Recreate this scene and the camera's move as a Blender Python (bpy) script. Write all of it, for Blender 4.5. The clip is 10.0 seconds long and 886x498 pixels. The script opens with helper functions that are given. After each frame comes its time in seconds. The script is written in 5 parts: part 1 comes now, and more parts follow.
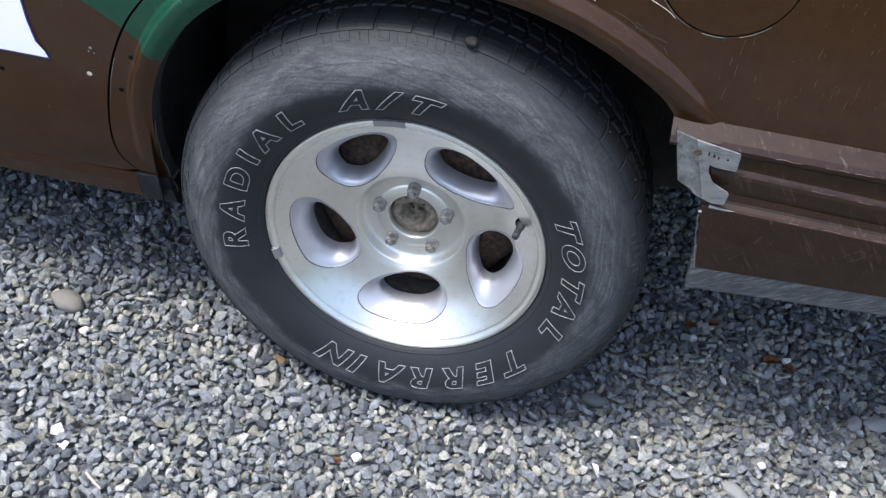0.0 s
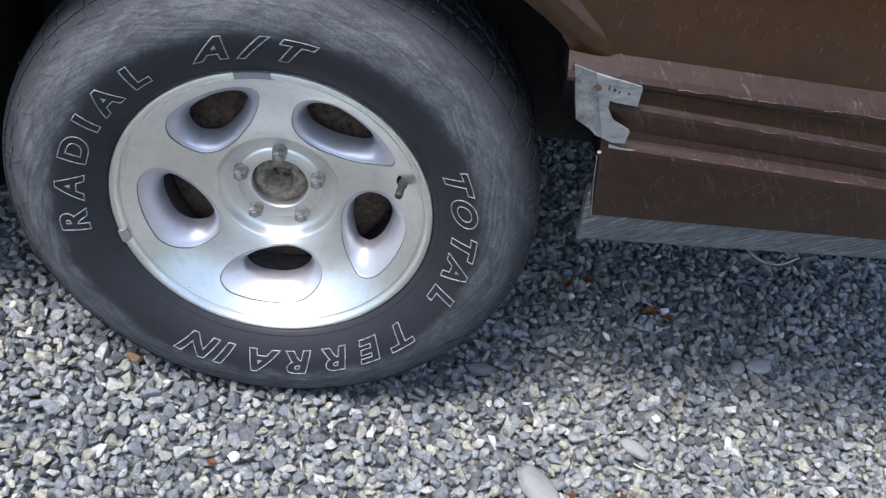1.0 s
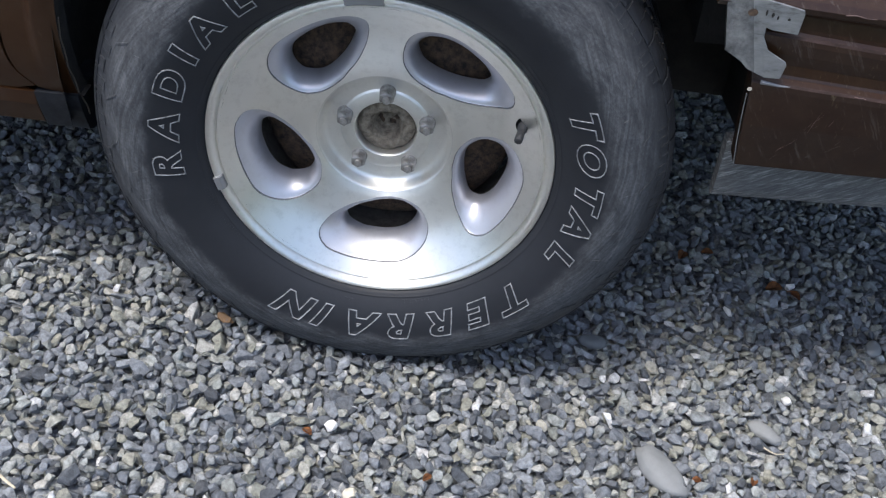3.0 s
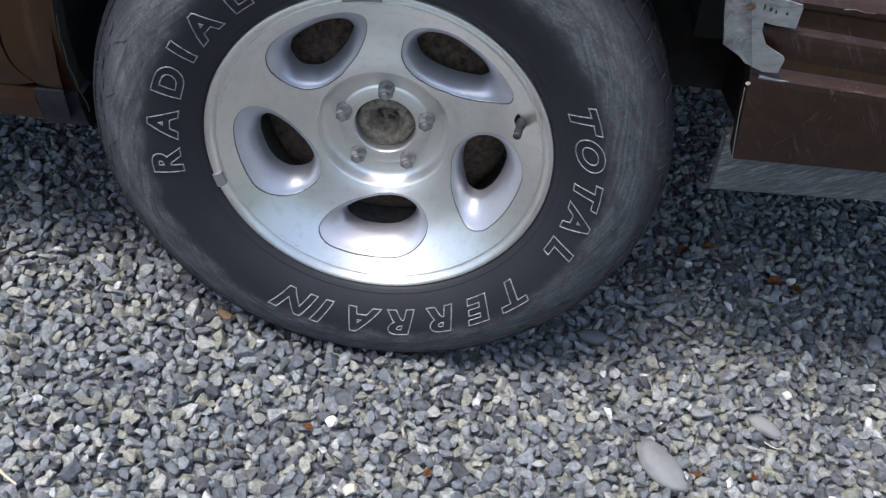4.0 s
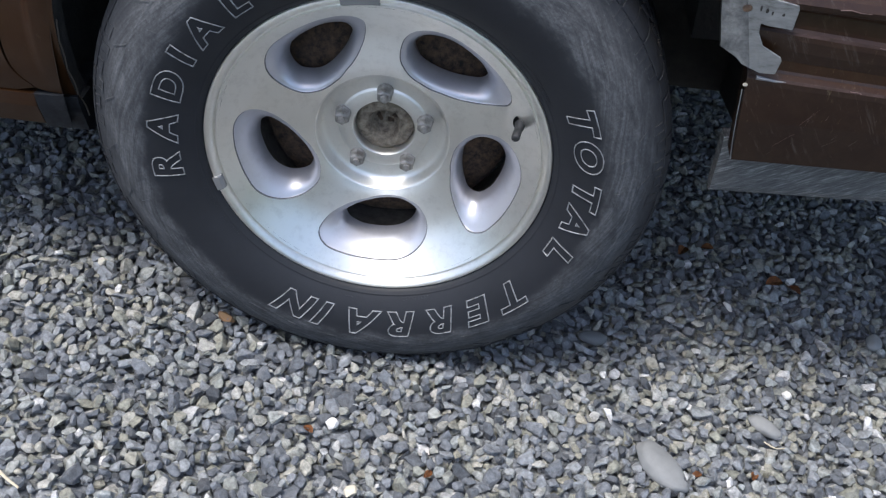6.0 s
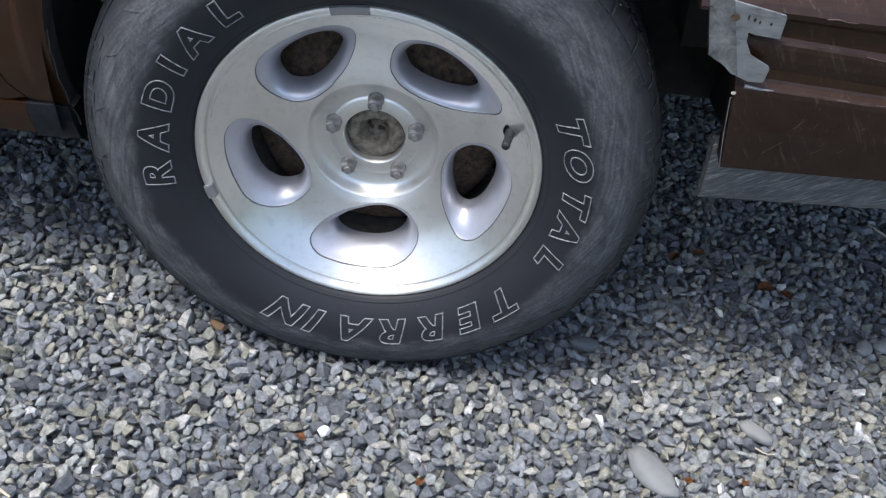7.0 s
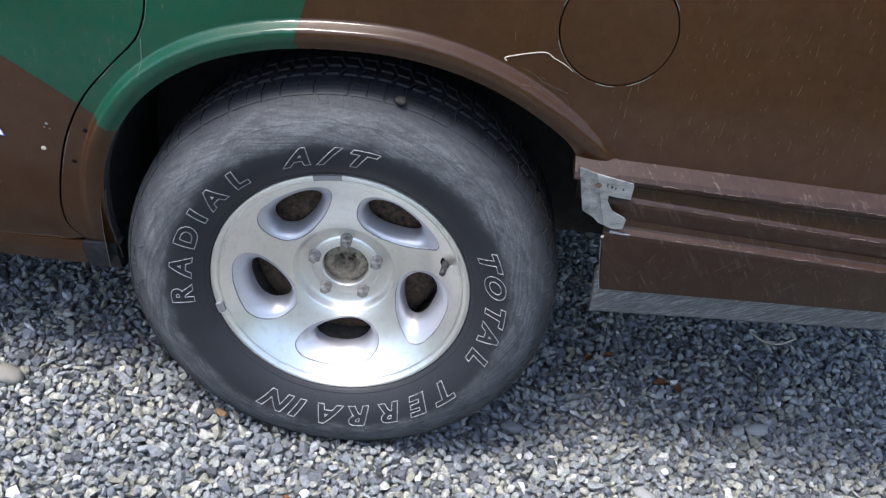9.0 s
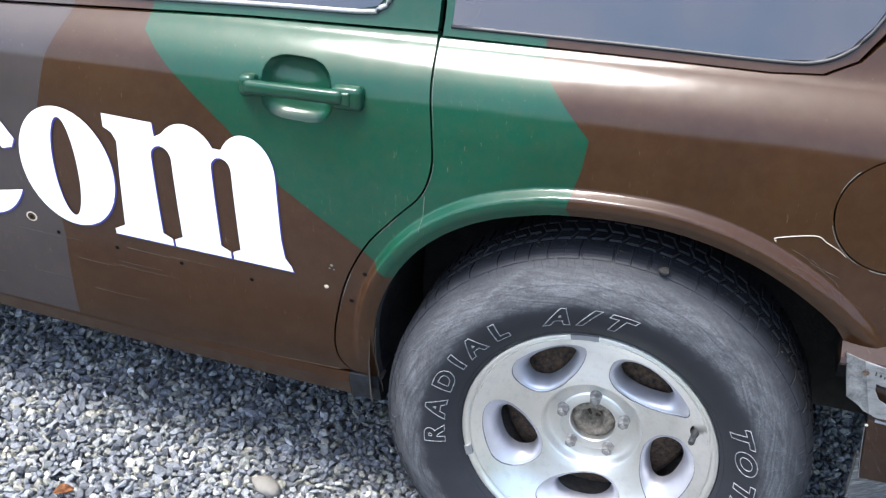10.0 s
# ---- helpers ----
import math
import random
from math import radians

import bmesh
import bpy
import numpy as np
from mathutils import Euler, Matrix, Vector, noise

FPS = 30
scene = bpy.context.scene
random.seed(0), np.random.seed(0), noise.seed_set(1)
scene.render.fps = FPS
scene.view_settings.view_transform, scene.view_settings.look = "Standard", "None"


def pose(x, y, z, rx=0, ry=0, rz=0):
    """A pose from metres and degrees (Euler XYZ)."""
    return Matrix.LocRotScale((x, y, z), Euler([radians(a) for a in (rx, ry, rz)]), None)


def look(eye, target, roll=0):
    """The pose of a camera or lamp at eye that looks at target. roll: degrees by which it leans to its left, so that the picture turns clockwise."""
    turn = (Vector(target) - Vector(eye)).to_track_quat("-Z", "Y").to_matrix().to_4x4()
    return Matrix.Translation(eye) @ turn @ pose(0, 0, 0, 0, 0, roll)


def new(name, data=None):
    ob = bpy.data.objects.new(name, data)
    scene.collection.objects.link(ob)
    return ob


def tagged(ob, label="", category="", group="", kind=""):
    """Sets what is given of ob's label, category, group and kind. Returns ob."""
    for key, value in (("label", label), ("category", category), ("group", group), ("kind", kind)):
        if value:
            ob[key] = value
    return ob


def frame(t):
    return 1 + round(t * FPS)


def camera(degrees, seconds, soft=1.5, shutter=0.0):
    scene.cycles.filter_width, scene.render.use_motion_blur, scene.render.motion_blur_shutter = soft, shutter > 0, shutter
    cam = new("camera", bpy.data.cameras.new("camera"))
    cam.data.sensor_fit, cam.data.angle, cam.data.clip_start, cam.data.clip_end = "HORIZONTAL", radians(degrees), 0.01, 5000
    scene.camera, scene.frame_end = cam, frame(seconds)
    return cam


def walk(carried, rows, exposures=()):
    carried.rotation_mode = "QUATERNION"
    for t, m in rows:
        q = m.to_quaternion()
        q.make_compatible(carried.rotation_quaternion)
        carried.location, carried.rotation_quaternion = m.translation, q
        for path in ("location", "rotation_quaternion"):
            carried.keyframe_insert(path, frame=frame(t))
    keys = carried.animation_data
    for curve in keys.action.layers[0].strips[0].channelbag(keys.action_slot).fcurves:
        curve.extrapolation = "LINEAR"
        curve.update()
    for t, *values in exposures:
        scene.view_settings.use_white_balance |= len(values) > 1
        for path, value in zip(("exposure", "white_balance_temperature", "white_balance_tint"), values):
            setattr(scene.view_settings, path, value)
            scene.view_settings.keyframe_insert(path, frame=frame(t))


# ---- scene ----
import collections
import itertools

cam = camera(47.0, 10.0, soft=1.3)
PATH = [
    (0.0, (0.2991, -1.1481, 1.3626), (0.1489, -0.3960, 0.7210), 1.85),
    (0.5, (0.2266, -1.1458, 1.3604), (0.2250, -0.3810, 0.7161), 3.54),
    (1.0, (0.1984, -1.0756, 1.2407), (0.2280, -0.3086, 0.5996), 6.24),
    (1.5, (0.2024, -1.0263, 1.1290), (0.2382, -0.2823, 0.4619), 4.94),
    (2.0, (0.1792, -1.0218, 1.1149), (0.1790, -0.2661, 0.4600), 3.82),
    (2.5, (0.1379, -1.0236, 1.1072), (0.1065, -0.2594, 0.4630), 4.38),
    (4.0, (0.1469, -1.0238, 1.1082), (0.1064, -0.2633, 0.4601), 3.57),
    (4.5, (0.1411, -1.0244, 1.1088), (0.1008, -0.2657, 0.4585), 3.48),
    (5.0, (0.1457, -1.0258, 1.1090), (0.1043, -0.2677, 0.4582), 3.32),
    (5.5, (0.1481, -1.0271, 1.1105), (0.1058, -0.2675, 0.4615), 3.20),
    (7.0, (0.1538, -1.0252, 1.1188), (0.1169, -0.2614, 0.4745), 3.30),
    (7.5, (0.1736, -1.0351, 1.1563), (0.1392, -0.2700, 0.5134), 1.38),
    (8.0, (0.2256, -1.1094, 1.2451), (0.1857, -0.3431, 0.6038), 1.48),
    (8.5, (0.2509, -1.2024, 1.3380), (0.2079, -0.4223, 0.7137), 1.58),
    (9.0, (0.2085, -1.3702, 1.3919), (0.1868, -0.5396, 0.8355), 3.91),
    (9.5, (0.1575, -1.4495, 1.4309), (0.0633, -0.5900, 0.9285), 3.39),
    (10.0, (0.1579, -1.3878, 1.4774), (-0.0945, -0.5408, 1.0096), 1.06),
]
EXPOSURES = [(0.0, 1.46), (1.0, 1.54), (1.5, 1.2), (2.0, 1.11), (2.5, 1.1), (7.0, 1.12), (8.5, 1.36), (9.2, 1.82), (10.0, 2.14)]
walk(cam, [(t, look(eye, target, roll)) for t, eye, target, roll in PATH], EXPOSURES)

# ---- light ----
world = bpy.data.worlds.new("world")
scene.world = world
world.use_nodes = True
wn = world.node_tree
sky = wn.nodes.new("ShaderNodeTexSky")
sky.sky_type, sky.sun_disc = "NISHITA", False
sky.sun_elevation, sky.sun_rotation = radians(71), radians(224)
sky.air_density, sky.dust_density = 1.0, 2.5
wn.nodes["Background"].inputs["Strength"].default_value = 0.15
wn.links.new(sky.outputs[0], wn.nodes["Background"].inputs["Color"])
sun = new("sun", bpy.data.lights.new("sun", "SUN"))
sun.data.energy, sun.data.angle, sun.data.color = 1.8, radians(19), (1.0, 0.98, 0.95)
sun.matrix_world = look((-0.95, -0.98, 4.0), (0, 0, 0))

HUB = 0.355          # height of the wheel's axle
TYRE_R = 0.372
SLOPE = -0.1166      # the drive falls towards the rear of the car


def ground_z(x, y):
    return SLOPE * 4.0 * math.tanh(x / 4.0)


# ---- node helpers ----
def material(name, colour=(0.5, 0.5, 0.5), rough=0.5, metal=0.0, **more):
    m = bpy.data.materials.new(name)
    m.use_nodes = True
    b = m.node_tree.nodes["Principled BSDF"]
    b.inputs["Base Color"].default_value = (*colour, 1)
    b.inputs["Roughness"].default_value = rough
    b.inputs["Metallic"].default_value = metal
    for key, value in more.items():
        b.inputs[key.replace("_", " ")].default_value = value
    return m


def add(m, kind):
    return m.node_tree.nodes.new("ShaderNode" + kind)


def wire(m, a, b):
    m.node_tree.links.new(a, b)


def bsdf(m):
    return m.node_tree.nodes["Principled BSDF"]


def coords(m, scale=(1, 1, 1)):
    c = add(m, "TexCoord")
    p = add(m, "Mapping")
    p.inputs["Scale"].default_value = scale
    wire(m, c.outputs["Object"], p.inputs["Vector"])
    return p.outputs["Vector"]


def slanted(m, vector, degrees, scale):
    """Turns the vector about y first and stretches it afterwards, for streaks that lean."""
    turn, stretch = add(m, "Mapping"), add(m, "Mapping")
    turn.inputs["Rotation"].default_value = (0, radians(degrees), 0)
    stretch.inputs["Scale"].default_value = scale
    wire(m, vector, turn.inputs["Vector"])
    wire(m, turn.outputs["Vector"], stretch.inputs["Vector"])
    return stretch.outputs["Vector"]


def noise_of(m, vector, scale, detail=4.0, rough=0.6):
    n = add(m, "TexNoise")
    n.inputs["Scale"].default_value, n.inputs["Detail"].default_value = scale, detail
    n.inputs["Roughness"].default_value = rough
    if vector is not None:
        wire(m, vector, n.inputs["Vector"])
    return n.outputs["Fac"]


def ramp(m, fac, stops, interpolation="LINEAR"):
    r = add(m, "ValToRGB")
    r.color_ramp.interpolation = interpolation
    while len(r.color_ramp.elements) < len(stops):
        r.color_ramp.elements.new(0.5)
    for e, (p, c) in zip(r.color_ramp.elements, stops):
        e.position = p
        e.color = (*c, 1) if isinstance(c, tuple) else (c, c, c, 1)
    wire(m, fac, r.inputs["Fac"])
    return r.outputs["Color"]


def mix(m, fac, a, b, blend="MIX"):
    n = add(m, "Mix")
    n.data_type, n.blend_type = "RGBA", blend
    for socket, value in ((n.inputs[0], fac), (n.inputs[6], a), (n.inputs[7], b)):
        if isinstance(value, bpy.types.NodeSocket):
            wire(m, value, socket)
        elif isinstance(value, tuple):
            socket.default_value = (*value, 1)
        else:
            socket.default_value = value
    return n.outputs[2]


def math_node(m, op, a, b=0.0):
    n = add(m, "Math")
    n.operation = op
    for socket, value in ((n.inputs[0], a), (n.inputs[1], b)):
        if isinstance(value, bpy.types.NodeSocket):
            wire(m, value, socket)
        else:
            socket.default_value = value
    return n.outputs[0]


def bump(m, height, strength, distance):
    n = add(m, "Bump")
    n.inputs["Strength"].default_value, n.inputs["Distance"].default_value = strength, distance
    wire(m, height, n.inputs["Height"])
    wire(m, n.outputs["Normal"], bsdf(m).inputs["Normal"])
    return n


def to_grey(m, colour):
    n = add(m, "RGBToBW")
    wire(m, colour, n.inputs[0])
    return n.outputs[0]


# ---- materials ----
def paint(name, colour, other, scraped=0.0):
    """Weathered car paint: faded patches, fine vertical streaks and flecks of dirt."""
    m = material(name, colour, 0.33)
    v = coords(m)
    b = bsdf(m)
    fade = ramp(m, noise_of(m, v, 5.0, 5), [(0.3, 0.0), (0.72, 1.0)])
    base = mix(m, fade, colour, other)
    streak = coords(m, (210, 210, 30))
    fleck = ramp(m, noise_of(m, streak, 1.0, 6, 0.75), [(0.62, 0.0), (0.74, 1.0)])
    zone = ramp(m, noise_of(m, v, 5.0, 4), [(0.42, 0.0), (0.62, 1.0)])
    dust = math_node(m, "MULTIPLY", to_grey(m, fleck), to_grey(m, zone))
    base = mix(m, math_node(m, "MULTIPLY", dust, 0.6), base, (0.2, 0.16, 0.09))
    film = ramp(m, noise_of(m, v, 38.0, 8, 0.7), [(0.4, 0.0), (0.9, 0.2)])
    base = mix(m, film, base, (0.08, 0.052, 0.028))
    if scraped:
        line = to_grey(m, ramp(m, noise_of(m, slanted(m, v, 28, (150, 60, 12)), 1.0, 7, 0.75), [(0.56, 0.0), (0.74, 1.0)]))
        where = to_grey(m, ramp(m, noise_of(m, v, 16.0, 5), [(0.36, 0.1), (0.62, 1.0)]))
        base = mix(m, math_node(m, "MULTIPLY", math_node(m, "MULTIPLY", line, where), scraped), base, (0.11, 0.094, 0.08))
    wire(m, base, b.inputs["Base Color"])
    rough = ramp(m, noise_of(m, v, 22.0, 6, 0.7), [(0.3, 0.35), (0.75, 0.55)])
    wire(m, to_grey(m, rough), b.inputs["Roughness"])
    b.inputs["Coat Weight"].default_value = 0.52
    b.inputs["Specular IOR Level"].default_value = 0.12
    wire(m, to_grey(m, ramp(m, noise_of(m, v, 30.0, 7, 0.7), [(0.35, 0.1), (0.75, 0.22)])), b.inputs["Coat Roughness"])
    bump(m, noise_of(m, v, 260.0, 3), 0.06, 0.001)
    return m


BROWN = paint("brown_paint", (0.024, 0.0086, 0.0028), (0.034, 0.0136, 0.0034))
SCRAPED = paint("scraped_brown_paint", (0.0165, 0.0062, 0.003), (0.024, 0.0098, 0.0042), 0.85)
GREEN = paint("green_paint", (0.0003, 0.034, 0.0175), (0.0007, 0.047, 0.025))
GREY = paint("grey_paint", (0.03, 0.025, 0.025), (0.042, 0.034, 0.033))
WHITE = material("white_vinyl", (0.8, 0.8, 0.82), 0.35)
BLUE = material("blue_vinyl", (0.03, 0.03, 0.22), 0.4)
DARK = material("black_gap", (0.006, 0.006, 0.006), 0.9)
bsdf(DARK).inputs["Specular IOR Level"].default_value = 0.0
SEAL = material("black_rubber_seal", (0.02, 0.02, 0.022), 0.45)


def rubber(name):
    """Tyre rubber: clean black near the rim, dusty and combed with scuffs towards the shoulder."""
    m = material(name, (0.018, 0.019, 0.022), 0.55)
    b = bsdf(m)
    v = coords(m)
    sep = add(m, "SeparateXYZ")
    wire(m, v, sep.inputs[0])
    x2 = math_node(m, "MULTIPLY", sep.outputs[0], sep.outputs[0])
    z2 = math_node(m, "MULTIPLY", sep.outputs[2], sep.outputs[2])
    radius = math_node(m, "SQRT", math_node(m, "ADD", x2, z2))
    arc_len = math_node(m, "MULTIPLY", math_node(m, "ARCTAN2", sep.outputs[0], sep.outputs[2]), 0.33)
    sway = math_node(m, "MULTIPLY", math_node(m, "SUBTRACT", noise_of(m, v, 7.0, 2, 0.5), 0.5), 0.03)

    def combed(slant, along, across):
        comb = add(m, "CombineXYZ")
        lean = math_node(m, "ADD", math_node(m, "ADD", radius, sway), math_node(m, "MULTIPLY", arc_len, slant))
        wire(m, math_node(m, "MULTIPLY", arc_len, along), comb.inputs[0])
        wire(m, math_node(m, "MULTIPLY", lean, across), comb.inputs[1])
        wire(m, math_node(m, "MULTIPLY", sep.outputs[1], across * 0.5), comb.inputs[2])
        return noise_of(m, comb.outputs[0], 1.0, 6, 0.7)

    fine = combed(0.2, 6.0, 230.0)
    broad = combed(-0.3, 9.0, 95.0)
    wob = math_node(m, "MULTIPLY", math_node(m, "SUBTRACT", noise_of(m, v, 15.0, 7, 0.7), 0.5), 0.048)
    rr = math_node(m, "ADD", radius, wob)
    zone = ramp(m, rr, [(0.284, 0.0), (0.300, 0.9), (0.332, 1.0), (0.350, 0.42), (0.364, 0.06)])
    cloud = noise_of(m, v, 30.0, 9, 0.72)
    both = math_node(m, "ADD", math_node(m, "MULTIPLY", broad, 0.55), math_node(m, "MULTIPLY", cloud, 0.45))
    patch = ramp(m, both, [(0.36, 0.25), (0.56, 1.0)])
    fac = math_node(m, "MULTIPLY", to_grey(m, zone), to_grey(m, patch))
    speck = noise_of(m, v, 260.0, 5, 0.75)
    worn = math_node(m, "ADD", math_node(m, "MULTIPLY", fine, 0.6), math_node(m, "MULTIPLY", speck, 0.4))
    lines = to_grey(m, ramp(m, worn, [(0.38, 0.0), (0.5, 0.45), (0.62, 1.0)]))
    dust = mix(m, lines, (0.038, 0.041, 0.046), (0.122, 0.128, 0.136))
    clean = mix(m, noise_of(m, v, 16.0, 7, 0.7), (0.008, 0.009, 0.0115), (0.019, 0.021, 0.0265))
    base = mix(m, math_node(m, "MULTIPLY", fac, 0.92), clean, dust)
    wire(m, base, b.inputs["Base Color"])
    wire(m, to_grey(m, mix(m, fac, (0.56, 0.56, 0.56), (0.88, 0.88, 0.88))), b.inputs["Roughness"])
    b.inputs["Specular IOR Level"].default_value = 0.35
    carve = math_node(m, "MULTIPLY", math_node(m, "ADD", fine, broad), fac)
    h = math_node(m, "ADD", carve, math_node(m, "MULTIPLY", noise_of(m, v, 220.0, 4), 0.3))
    bump(m, h, 0.5, 0.001)
    return m


RUBBER = rubber("tyre_rubber")
LETTER = material("worn_white_lettering", (0.42, 0.43, 0.44), 0.7)
_v = coords(LETTER)
wire(LETTER, ramp(LETTER, noise_of(LETTER, _v, 120.0, 6, 0.7), [(0.32, (0.06, 0.064, 0.068)), (0.6, (0.27, 0.278, 0.29))]),
     bsdf(LETTER).inputs["Base Color"])


def alloy(name, colour, rough, aniso):
    m = material(name, colour, rough, 1.0)
    b = bsdf(m)
    v = coords(m)
    t = add(m, "Tangent")
    t.direction_type, t.axis = "RADIAL", "Y"
    wire(m, t.outputs[0], b.inputs["Tangent"])
    b.inputs["Anisotropic"].default_value = aniso
    b.inputs["Anisotropic Rotation"].default_value = 0.25
    blotch = noise_of(m, v, 24.0, 8, 0.7)
    wire(m, to_grey(m, ramp(m, blotch, [(0.3, rough - 0.04), (0.8, rough + 0.07)])), b.inputs["Roughness"])
    base = mix(m, ramp(m, noise_of(m, v, 70.0, 8, 0.75), [(0.5, 0.0), (0.85, 0.35)]), colour, (0.36, 0.34, 0.29))
    wire(m, base, b.inputs["Base Color"])
    # turning marks of the lathe
    sep = add(m, "SeparateXYZ")
    wire(m, v, sep.inputs[0])
    x2 = math_node(m, "MULTIPLY", sep.outputs[0], sep.outputs[0])
    z2 = math_node(m, "MULTIPLY", sep.outputs[2], sep.outputs[2])
    radius = math_node(m, "SQRT", math_node(m, "ADD", x2, z2))
    comb = add(m, "CombineXYZ")
    wire(m, math_node(m, "MULTIPLY", radius, 900.0), comb.inputs[0])
    bump(m, noise_of(m, comb.outputs[0], 1.0, 2), 0.08, 0.0004)
    return m


ALLOY = alloy("machined_alloy", (0.88, 0.87, 0.825), 0.42, 0.78)
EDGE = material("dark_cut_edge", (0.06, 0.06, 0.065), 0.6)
HUBALLOY = alloy("dull_turned_alloy", (0.74, 0.73, 0.69), 0.46, 0.3)
SILVER = material("silver_wheel_paint", (0.46, 0.46, 0.5), 0.4, 0.7)
_v = coords(SILVER)
wire(SILVER, mix(SILVER, ramp(SILVER, noise_of(SILVER, _v, 60.0, 8, 0.75), [(0.5, 0.0), (0.85, 0.4)]), (0.5, 0.5, 0.535), (0.3, 0.28, 0.25)),
     bsdf(SILVER).inputs["Base Color"])


def rusty(name, a, b_, scale=60.0):
    m = material(name, a, 0.9)
    v = coords(m)
    wire(m, ramp(m, noise_of(m, v, scale, 8, 0.7), [(0.35, a), (0.65, b_)]), bsdf(m).inputs["Base Color"])
    bump(m, noise_of(m, v, scale * 2.5, 6), 0.8, 0.002)
    return m


RUST = rusty("rusty_iron", (0.010, 0.008, 0.007), (0.11, 0.066, 0.04), 120.0)
HUBDIRT = rusty("dirty_hub_iron", (0.075, 0.058, 0.042), (0.25, 0.215, 0.165), 120.0)
NUT = material("dull_steel_nut", (0.4, 0.39, 0.37), 0.5, 0.6)
_v = coords(NUT)
wire(NUT, ramp(NUT, noise_of(NUT, _v, 120.0, 5), [(0.34, (0.14, 0.125, 0.11)), (0.62, (0.33, 0.32, 0.305))]), bsdf(NUT).inputs["Base Color"])
LEAD = material("zinc_weight", (0.26, 0.262, 0.268), 0.5, 0.6)
BLACKRUBBER = material("valve_rubber", (0.022, 0.022, 0.023), 0.6)


def scuffed_plastic():
    m = material("scuffed_grey_plastic", (0.07, 0.072, 0.078), 0.6)
    v = coords(m)
    sc = noise_of(m, slanted(m, v, 30, (24, 60, 330)), 1.0, 8, 0.75)
    cross = to_grey(m, ramp(m, noise_of(m, slanted(m, v, 12, (16, 50, 480)), 1.0, 6, 0.75), [(0.55, 0.0), (0.72, 0.8)]))
    worn = ramp(m, sc, [(0.38, (0.04, 0.042, 0.045)), (0.54, (0.1, 0.105, 0.108)), (0.68, (0.33, 0.34, 0.34))])
    wire(m, mix(m, cross, worn, (0.3, 0.31, 0.31)), bsdf(m).inputs["Base Color"])
    bump(m, sc, 0.4, 0.001)
    return m


PLASTIC = scuffed_plastic()
CAP = material("smooth_dark_plastic", (0.028, 0.03, 0.036), 0.5)
bsdf(CAP).inputs["Specular IOR Level"].default_value = 0.2
_v = coords(CAP)
wire(CAP, ramp(CAP, noise_of(CAP, _v, 50.0, 7, 0.7), [(0.35, (0.008, 0.009, 0.012)), (0.75, (0.03, 0.033, 0.038))]), bsdf(CAP).inputs["Base Color"])
LINER = rusty("dusty_black_liner", (0.008, 0.0075, 0.007), (0.03, 0.027, 0.023), 30.0)
BARREL = rusty("dusty_wheel_barrel", (0.06, 0.052, 0.045), (0.15, 0.13, 0.11), 45.0)
# near-black colour puts the deep shade under the car into the surface
UNDERSIDE = rusty("shade_black_underside", (0.008, 0.008, 0.008), (0.022, 0.02, 0.018), 40.0)
ZINC = material("bare_galvanised_steel", (0.5, 0.51, 0.52), 0.35, 0.9)
_v = coords(ZINC, (0.5, 0.8, 1.6))
wire(ZINC, ramp(ZINC, noise_of(ZINC, _v, 55.0, 8, 0.7), [(0.3, (0.1, 0.095, 0.09)), (0.44, (0.27, 0.275, 0.28)), (0.8, (0.42, 0.425, 0.43))]),
     bsdf(ZINC).inputs["Base Color"])
wire(ZINC, to_grey(ZINC, ramp(ZINC, noise_of(ZINC, _v, 90.0, 5), [(0.3, 0.4), (0.7, 0.7)])), bsdf(ZINC).inputs["Roughness"])
DIRTYZINC = rusty("dirty_scraped_steel", (0.035, 0.037, 0.038), (0.15, 0.155, 0.155), 55.0)
GLASS = material("dark_tinted_glass", (0.02, 0.023, 0.026), 0.03)
_v = coords(GLASS)
wire(GLASS, ramp(GLASS, noise_of(GLASS, _v, 4.0, 3, 0.5), [(0.35, (0.012, 0.016, 0.022)), (0.65, (0.045, 0.034, 0.03))]), bsdf(GLASS).inputs["Base Color"])
bsdf(GLASS).inputs["Specular IOR Level"].default_value = 1.0
SCUFF = material("dull_scuff", (0.07, 0.06, 0.05), 0.9)
bsdf(SCUFF).inputs["Specular IOR Level"].default_value = 0.1
WORN = material("worn_pinkish_edge", (0.12, 0.075, 0.066), 0.7)
FLECK = material("dried_dirt_fleck", (0.1, 0.08, 0.048), 0.9)
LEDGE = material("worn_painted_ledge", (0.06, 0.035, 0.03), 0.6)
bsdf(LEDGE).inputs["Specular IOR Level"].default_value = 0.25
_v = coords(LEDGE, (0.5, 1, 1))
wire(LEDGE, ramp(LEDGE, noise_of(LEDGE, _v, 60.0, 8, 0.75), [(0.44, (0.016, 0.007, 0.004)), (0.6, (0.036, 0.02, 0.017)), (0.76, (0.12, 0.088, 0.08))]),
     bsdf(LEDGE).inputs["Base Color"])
DRIP = material("dried_pale_drip", (0.12, 0.13, 0.115), 0.8)
CHIP = material("bare_primer_chip", (0.42, 0.37, 0.3), 0.7)


